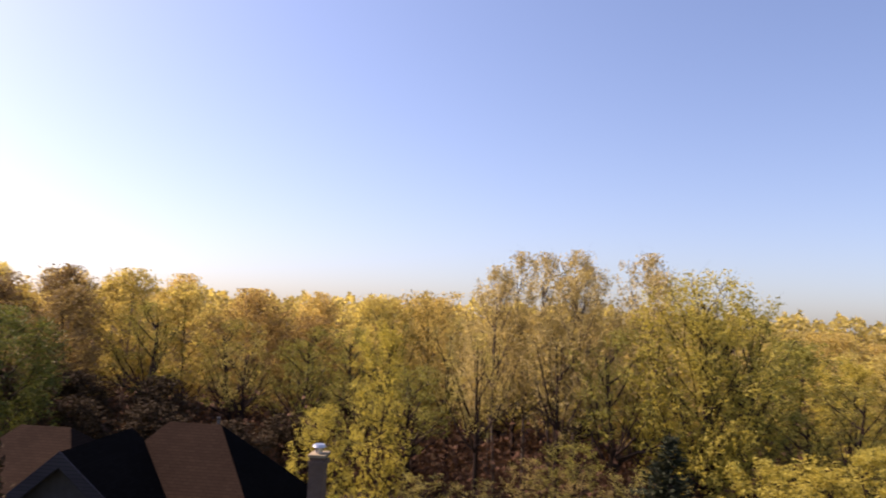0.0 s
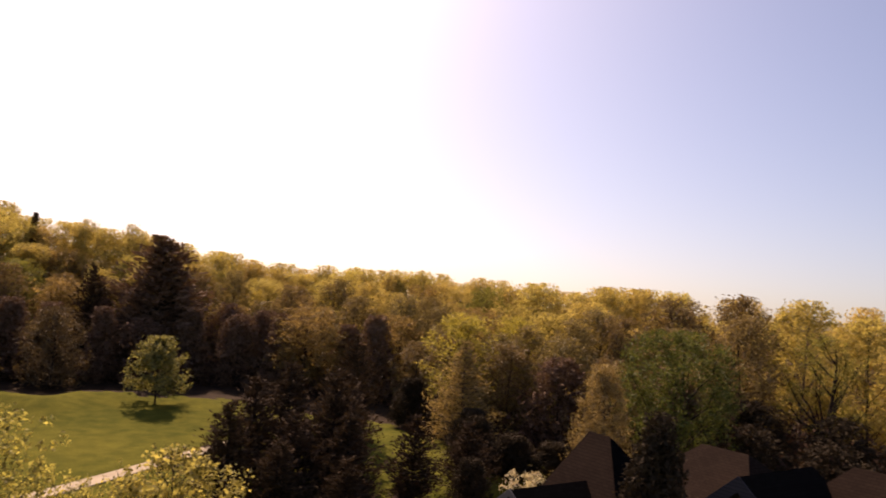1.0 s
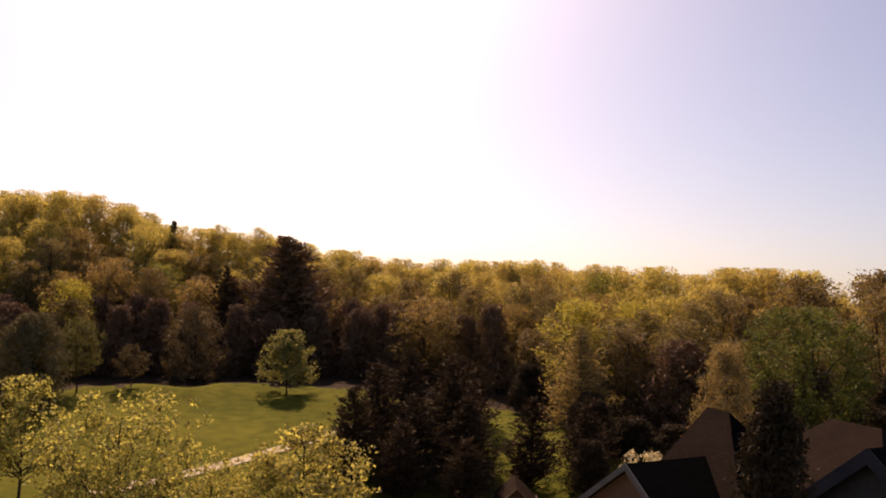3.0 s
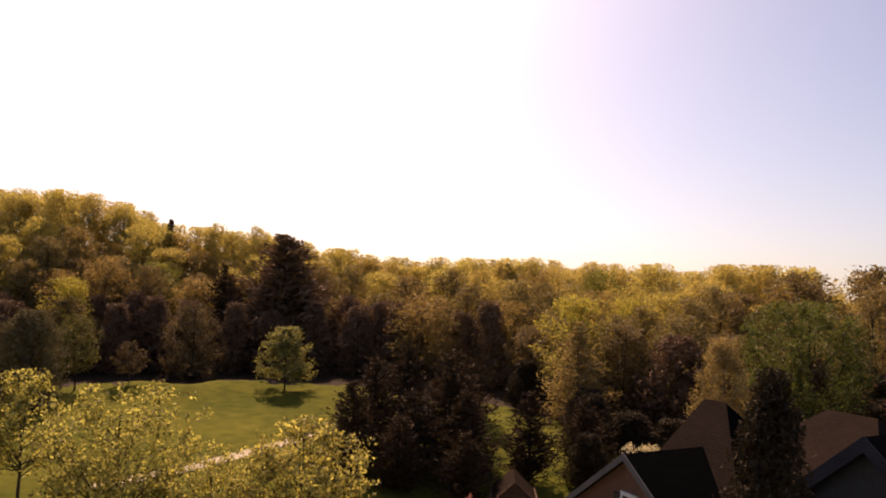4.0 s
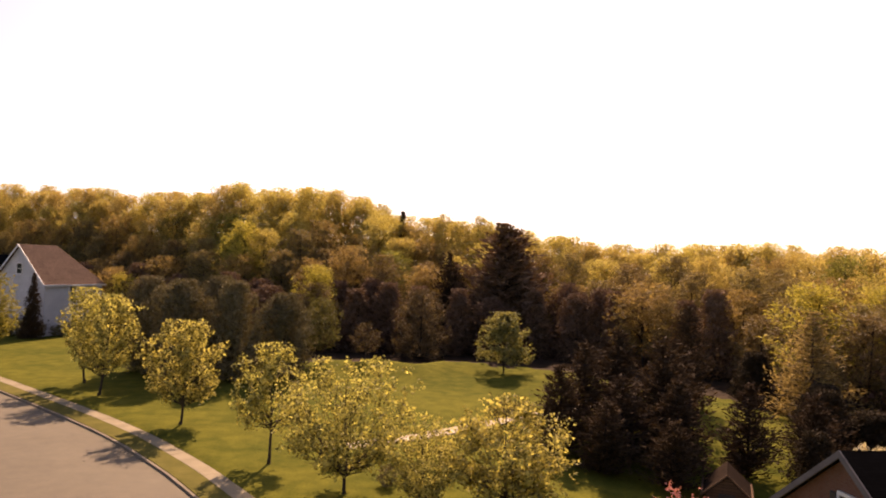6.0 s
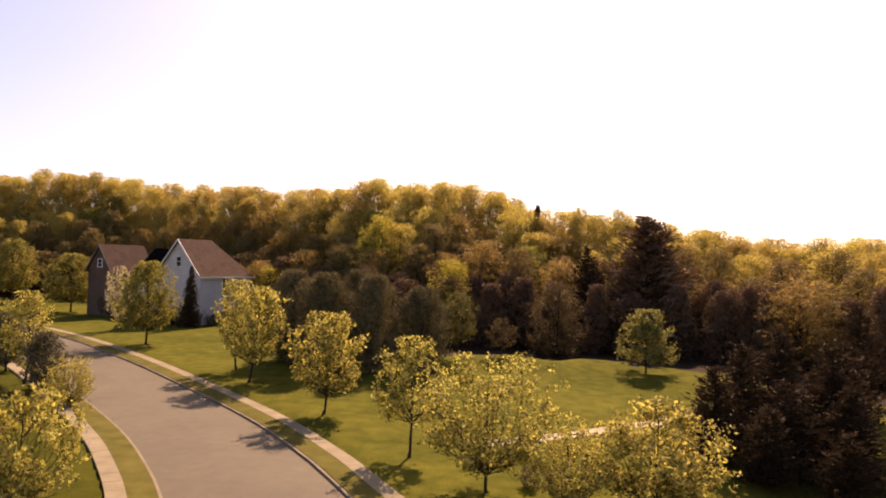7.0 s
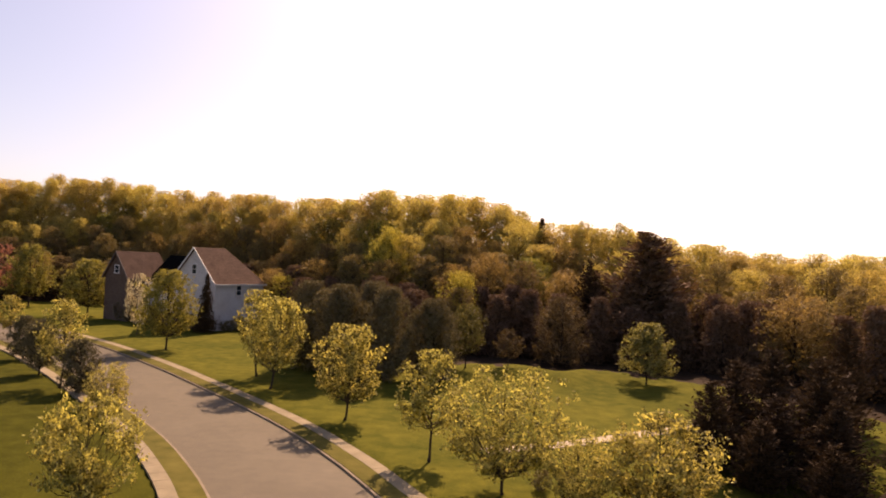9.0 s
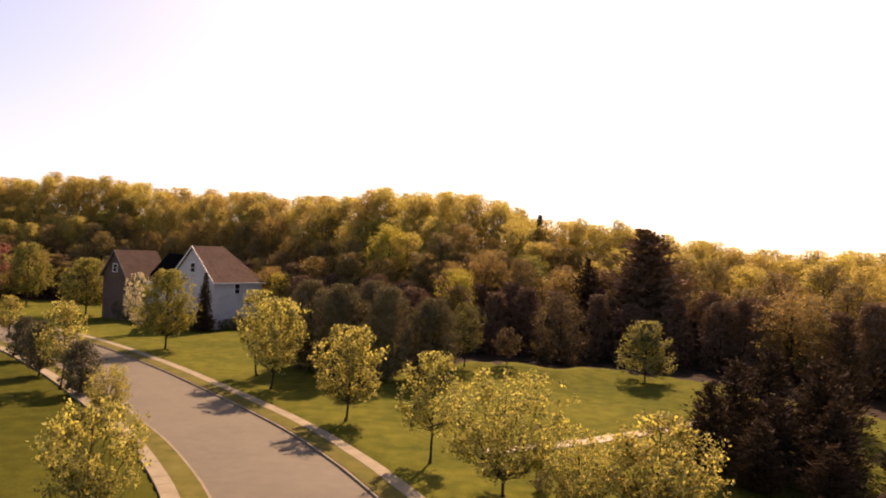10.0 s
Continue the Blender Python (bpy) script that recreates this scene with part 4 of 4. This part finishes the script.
def undergrowth():
    """Low brown and olive growth between the trunks."""
    rng = np.random.default_rng(9)
    n = 110000
    az = rng.uniform(-42, 118, n)
    r = along(EDGE, az) - 1.5 + 48 * rng.random(n) ** 1.5
    az = az + rng.normal(size=n) * 0.4
    x, y = HUB[0] + r * np.sin(np.radians(az)), HUB[1] + r * np.cos(np.radians(az))
    lump = 1.6 + 1.5 * np.sin(x * 0.7 + 1.3 * np.sin(y * 0.4)) * np.sin(y * 0.8)
    z = land(x, y) + np.abs(rng.normal(size=n)) * np.clip(lump, 0.8, 3.4)
    v, f = leaf_cloud(rng, np.stack([x, y, z], 1), 0.24, corners=3)
    tagged(new("undergrowth", mesh_of("undergrowth", v, f.tolist(), M["leaf_under"])), "dark brown and olive undergrowth below the trees", "undergrowth", kind="stuff")


undergrowth()


def far_wood():
    """The pale far edge of the wood beyond the eastern slope, and its hill to the west."""
    rng = np.random.default_rng(12)
    n = 26000
    az = rng.uniform(50, 128, n)
    r = 190 + 40 * rng.random(n)
    x, y = HUB[0] + r * np.sin(np.radians(az)), HUB[1] + r * np.cos(np.radians(az))
    top = 12 + r * np.tan(np.radians(-0.15 + 0.3 * np.sin(az * 1.9) + 0.22 * np.sin(az * 5.3 + 1) + 0.12 * np.sin(az * 13.0)))
    z = land(x, y) + (top - land(x, y)) * rng.random(n) ** 0.45
    v, f = leaf_cloud(rng, np.stack([x, y, z], 1), 0.75, corners=3)
    tagged(new("far_wood", mesh_of("far_wood", v, f.tolist(), M["leaf_wood"])), "pale spring woodland far off beyond the slope", "woodland", kind="stuff")


far_wood()


# ---- houses ----
def tri_wall(bm, p, q, apex, thick):
    slab(bm, [p, q, apex], thick)
    return bm


def window_unit(parent, centre, across, out, w, h, shutters=False):
    """Frame, pane, sill and, where there are any, two shutters on a wall; across and out are unit ways in plan."""
    m = Matrix((( across[0], out[0], 0, centre[0]), (across[1], out[1], 0, centre[1]), (0, 0, 1, centre[2]), (0, 0, 0, 1)))
    unit = hold("window", parent)
    bm = bmesh.new()
    for x0, x1, z0, z1 in ((-w / 2 - 0.1, -w / 2, -h / 2, h / 2), (w / 2, w / 2 + 0.1, -h / 2, h / 2), (-w / 2 - 0.1, w / 2 + 0.1, h / 2, h / 2 + 0.14), (-w / 2, w / 2, -0.03, 0.03)):
        box(bm, x0, x1, -0.02, 0.08, z0, z1, m)
    part("window_frame", bm, M["trim"], unit)
    part("pane", box(bmesh.new(), -w / 2, w / 2, 0.0, 0.03, -h / 2, h / 2, m), M["glass"], unit)
    part("window_sill", box(bmesh.new(), -w / 2 - 0.14, w / 2 + 0.14, -0.02, 0.14, -h / 2 - 0.1, -h / 2, m), M["trim"], unit)
    if shutters:
        for s in (-1, 1):
            bm = bmesh.new()
            x0 = s * (w / 2 + 0.32)
            box(bm, x0 - 0.2, x0 + 0.2, -0.02, 0.05, -h / 2, h / 2, m)
            for k in range(9):
                z = -h / 2 + (k + 0.5) * h / 9
                box(bm, x0 - 0.15, x0 + 0.15, 0.05, 0.07, z - 0.05, z + 0.04, m)
            part("shutter", bm, M["shutter"], unit, "dark louvred shutter")
    return unit


def frame_of(origin, u):
    """Plan axes: u along, v to its left; gives a function from (u, v, z) to the world."""
    u = Vector((u[0], u[1], 0)).normalized()
    v = Vector((-u.y, u.x, 0))
    o = Vector(origin)
    return lambda a, b, z: o + u * a + v * b + Vector((0, 0, z)), u, v


def walls(parent, at, a0, a1, b0, b1, z0, z1, mats, t=0.25):
    """Four wall slabs that butt at the corners; mats by side: low a, high a, low b, high b."""
    for (p, q, inward), mat in zip((((a0, b1), (a0, b0), (t, 0)), ((a1, b0), (a1, b1), (-t, 0)), ((a0 + t, b0), (a1 - t, b0), (0, t)), ((a1 - t, b1), (a0 + t, b1), (0, -t))), mats):
        bm = bmesh.new()
        top = [at(p[0], p[1], z1), at(q[0], q[1], z1), at(q[0] + inward[0], q[1] + inward[1], z1), at(p[0] + inward[0], p[1] + inward[1], z1)]
        slab(bm, top, (0, 0, z0 - z1))
        part("wall", bm, mat, parent)


def roof_plane(parent, pts, mat, thick=0.16, label=""):
    bm = slab(bmesh.new(), pts, (0, 0, -thick))
    return part("roof", bm, mat, parent, label)


def board(parent, p, q, mat, name="rake_board", high=0.28, deep=0.07, out=(0, 0, 0)):
    """A trim board from p to q, hanging down from that line."""
    o = Vector(out)
    bm = bmesh.new()
    p, q = Vector(p) + o * 0.02, Vector(q) + o * 0.02
    slab(bm, [p, q, q + o * deep, p + o * deep], (0, 0, -high))
    return part(name, bm, mat, parent)


def gable_wing(parent, at, a0, a1, b0, b1, z0, eave, ridge, roof_mat, face_mat, side_mat, over=0.35, hip_end=0.0, roof_mat_b1=None, trim=None, rake=0.28):
    """A wing with its gable at a0 and the ridge along a. hip_end: how far the far end's ridge stops short."""
    trim = trim or M["trim"]
    bc = (b0 + b1) / 2
    walls(parent, at, a0, a1, b0, b1, z0, eave, (face_mat, side_mat, side_mat, side_mat))
    u = (at(1, 0, 0) - at(0, 0, 0))
    bm = bmesh.new()
    slab(bm, [at(a0, b0, eave), at(a0, b1, eave), at(a0, bc, ridge - 0.12)], u * 0.25)
    part("gable", bm, face_mat, parent)
    k = (ridge - eave) / ((b1 - b0) / 2)
    lo = eave - k * over
    e1 = a1 + (over if hip_end else 0)
    for bo, sgn, m in ((b0 - over, 1, roof_mat), (b1 + over, -1, roof_mat_b1 or roof_mat)):
        pts = [at(a0 - over, bo, lo), at(e1, bo, lo), at(a1 - hip_end, bc, ridge), at(a0 - over, bc, ridge)]
        roof_plane(parent, pts if sgn > 0 else pts[::-1], m)
        board(parent, at(a0 - over, bo, lo + 0.02), at(a0 - over, bc, ridge + 0.02), trim, high=rake, out=-u)
    if hip_end:
        roof_plane(parent, [at(e1, b0 - over, lo), at(e1, b1 + over, lo), at(a1 - hip_end, bc, ridge)], roof_mat)
    v = (at(0, 1, 0) - at(0, 0, 0))
    for bo, o in ((b0 - over, -v), (b1 + over, v)):
        board(parent, at(a0 - over, bo, lo + 0.01), at(e1, bo, lo + 0.01), trim, "fascia", 0.2, 0.1, o)


def hip_block(parent, at, a0, a1, b0, b1, z0, eave, ridge, r0, r1, roof_mat, wall_mat, over=0.35, trim=None, end_mat=None):
    """A block with a hip roof; the ridge runs along b from r0 to r1."""
    trim = trim or M["trim"]
    ac = (a0 + a1) / 2
    walls(parent, at, a0, a1, b0, b1, z0, eave, (wall_mat,) * 4)
    A0, A1, B0, B1, lo = a0 - over, a1 + over, b0 - over, b1 + over, eave - 0.25
    p, q = at(ac, r0, ridge), at(ac, r1, ridge)
    roof_plane(parent, [at(A0, B1, lo), at(A0, B0, lo), p, q], roof_mat)
    roof_plane(parent, [at(A1, B0, lo), at(A1, B1, lo), q, p], roof_mat)
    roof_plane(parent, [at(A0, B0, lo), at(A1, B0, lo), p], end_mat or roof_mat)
    roof_plane(parent, [at(A1, B1, lo), at(A0, B1, lo), q], roof_mat)
    for s, e in (((A0, B0), (A1, B0)), ((A1, B0), (A1, B1)), ((A1, B1), (A0, B1)), ((A0, B1), (A0, B0))):
        out = (Vector(at(*s, 0)) + Vector(at(*e, 0))) / 2 - Vector(at(ac, (b0 + b1) / 2, 0))
        d = Vector(at(*e, 0)) - Vector(at(*s, 0))
        n = Vector((d.y, -d.x, 0)).normalized()
        n = n if n.dot(out) > 0 else -n
        board(parent, at(*s, lo), at(*e, lo), trim, "fascia", 0.2, 0.1, n)


# white house up the street
white_house = tagged(hold("white_house"), "two-storey white sided house with tan hip roof and brick wing", "house")
GA = 0.7
at, hu, hv = frame_of((-34.2, 105.0, GA), (0.49, 0.87))      # a: away from the street corner, b: along the front
gable_wing(white_house, at, 0, 9.4, 0, 9.0, -0.6, 6.6, 11.4, M["shingle_tan"], M["siding"], M["siding"], hip_end=3.8)
window_unit(white_house, at(4.4, -0.02, 5.3), hu, -hv, 0.9, 1.4)
window_unit(white_house, at(-0.02, 4.5, 8.2), hv, -hu, 0.9, 1.3)
walls(white_house, at, 1.5, 9.5, 9.0, 16.6, -0.6, 5.6, (M["siding"],) * 4)
# link roof in the blackened shingles, shade put into its colour
for e, k in ((1.0, 5.2), (10.0, 5.2)):
    pts = [at(e, 8.9, 5.5), at(e, 16.7, 5.5), at(5.5, 16.7, 9.9), at(5.5, 8.9, 9.9)]
    roof_plane(white_house, pts, M["shingle_shade_dark"], label="dark shingled roof, deepened for shade")
board(white_house, at(0.98, 9.4, 5.6), at(0.98, 16.5, 5.6), M["trim"], "fascia", 0.25, 0.1, -hu)
gable_wing(white_house, at, -2.0, 5.4, 16.6, 22.2, -0.6, 6.6, 10.2, M["shingle_tan"], M["brick_dark"], M["brick_dark"], trim=M["trim_dull"])
window_unit(white_house, at(-2.02, 19.4, 7.4), hv, -hu, 0.9, 1.1)
plant("blossom", -41.6, 97.0, 8.2, "white blossoming tree beside the house front", "blossom tree", name="blossom_tree", width=3.8)
plant("spruce", -34.6, 102.6, 8.4, "dark reddish evergreen against the house wall", "evergreen", name="house_evergreen", width=3.2)
plant("edge_y", -26.6, 113.0, 8.6, "light yellow-green tree behind the white house", name="bright_tree", width=6.0)
plant("dustyblossom", -80.6, 128.0, 11.0, "dusty pink blossoming tree far up the street", "blossom tree", name="blossom_tree", width=7.0)
for i in range(9):
    q = at(-1.6, 1.0 + i * 2.2, 0)
    plant("shrub", q.x, q.y, 1.9 + 0.5 * (i % 3), "dark clipped shrub along the house front", "shrub", "shrubs along the house", "shrub", 2.4)
for i in range(5):
    q = at(1.5 + i * 2.2, -1.3, 0)
    plant("shrub", q.x, q.y, 1.6 + 0.4 * (i % 2), "dark shrub along the white side wall", "shrub", "shrubs along the house", "shrub", 2.4)

# brick house below the street
brick_house = tagged(hold("brick_house"), "large brick house with brown hip roofs, gables and a chimney", "house")
GB = -1.9
at2, bu, bv = frame_of((0, 0, 0), (1, 0))                    # a: +x, b: +y
# slopes away from the sun take blackened shingles as painted shade, others brown
hip_block(brick_house, at2, 22.6, 29.0, 23.7, 30.3, GB, 2.3, 6.9, 27.6, 28.8, M["shingle_brown"], M["brick"], trim=M["trim_dull"], end_mat=M["shingle_shade_dark"])
gable_wing(brick_house, at2, 20.7, 25.5, 22.9, 32.3, GB, 1.7, 5.15, M["shingle_shade_dark"], M["brick"], M["brick"], trim=M["trim_dull"])
window_unit(brick_house, (20.68, 27.6, 2.6), (0, 1), (-1, 0), 0.75, 1.7, True)
hip_block(brick_house, at2, 25.8, 35.6, 13.5, 23.6, GB, 2.6, 7.05, 17.5, 19.8, M["shingle_brown"], M["brick"], trim=M["trim_dull"], end_mat=M["shingle_shade_dark"])
# near-black gable face with a deep grey border along its rakes
gable_wing(brick_house, at2, 25.4, 30.0, 17.9, 24.1, GB, 4.2, 6.85, M["shingle_shade_dark"], M["shutter"], M["siding_grey"], trim=M["siding_grey"], roof_mat_b1=M["shingle_brown"], rake=0.55)
hip_block(brick_house, at2, 26.2, 33.4, 21.2, 28.2, GB, 4.2, 6.75, 23.6, 25.8, M["shingle_brown"], M["brick"], trim=M["trim_dull"])
bm = bmesh.new()
box(bm, 29.95, 30.75, 12.88, 13.46, GB, 6.1)
box(bm, 29.88, 30.82, 12.81, 13.48, 5.75, 5.95)
chim = part("chimney", bm, M["brick_dark"], brick_house)
part("chimney_cap", box(bmesh.new(), 29.86, 30.84, 12.79, 13.49, 6.1, 6.2), M["concrete"], chim, "pale concrete chimney cap")
bm = bmesh.new()
bmesh.ops.create_cone(bm, cap_ends=True, segments=16, radius1=0.15, radius2=0.15, depth=0.4, matrix=Matrix.Translation((30.35, 13.16, 6.25)))
bmesh.ops.create_cone(bm, cap_ends=True, segments=16, radius1=0.29, radius2=0.24, depth=0.1, matrix=Matrix.Translation((30.35, 13.16, 6.5)))
part("flue_cap", bm, M["metal"], chim, "pale metal flue cap")
bm = bmesh.new()
bmesh.ops.create_cone(bm, cap_ends=True, segments=12, radius1=0.07, radius2=0.07, depth=0.9, matrix=Matrix.Translation((32.4, 18.3, 6.6)))
part("vent_pipe", bm, M["pipe"], brick_house)

# garden shed among the pines
shed = tagged(hold("garden_shed"), "small tan boarded garden shed among the pines", "shed")
at3, su, sv = frame_of((22.3, 38.4, -1.6), (0.5, 0.87))
gable_wing(shed, at3, 0, 2.8, -1.0, 1.0, 0, 1.9, 2.8, M["shingle_brown"], M["shed_board"], M["shed_board"], over=0.15, trim=M["shed_board"], rake=0.12)
part("door", box(bmesh.new(), -0.04, -0.005, -0.4, 0.4, 0.05, 1.75, Matrix.Translation(at3(0, 0, 0)) @ Matrix(((su.x, sv.x, 0, 0), (su.y, sv.y, 0, 0), (0, 0, 1, 0), (0, 0, 0, 1)))), M["shutter"], shed, "dark shed door")
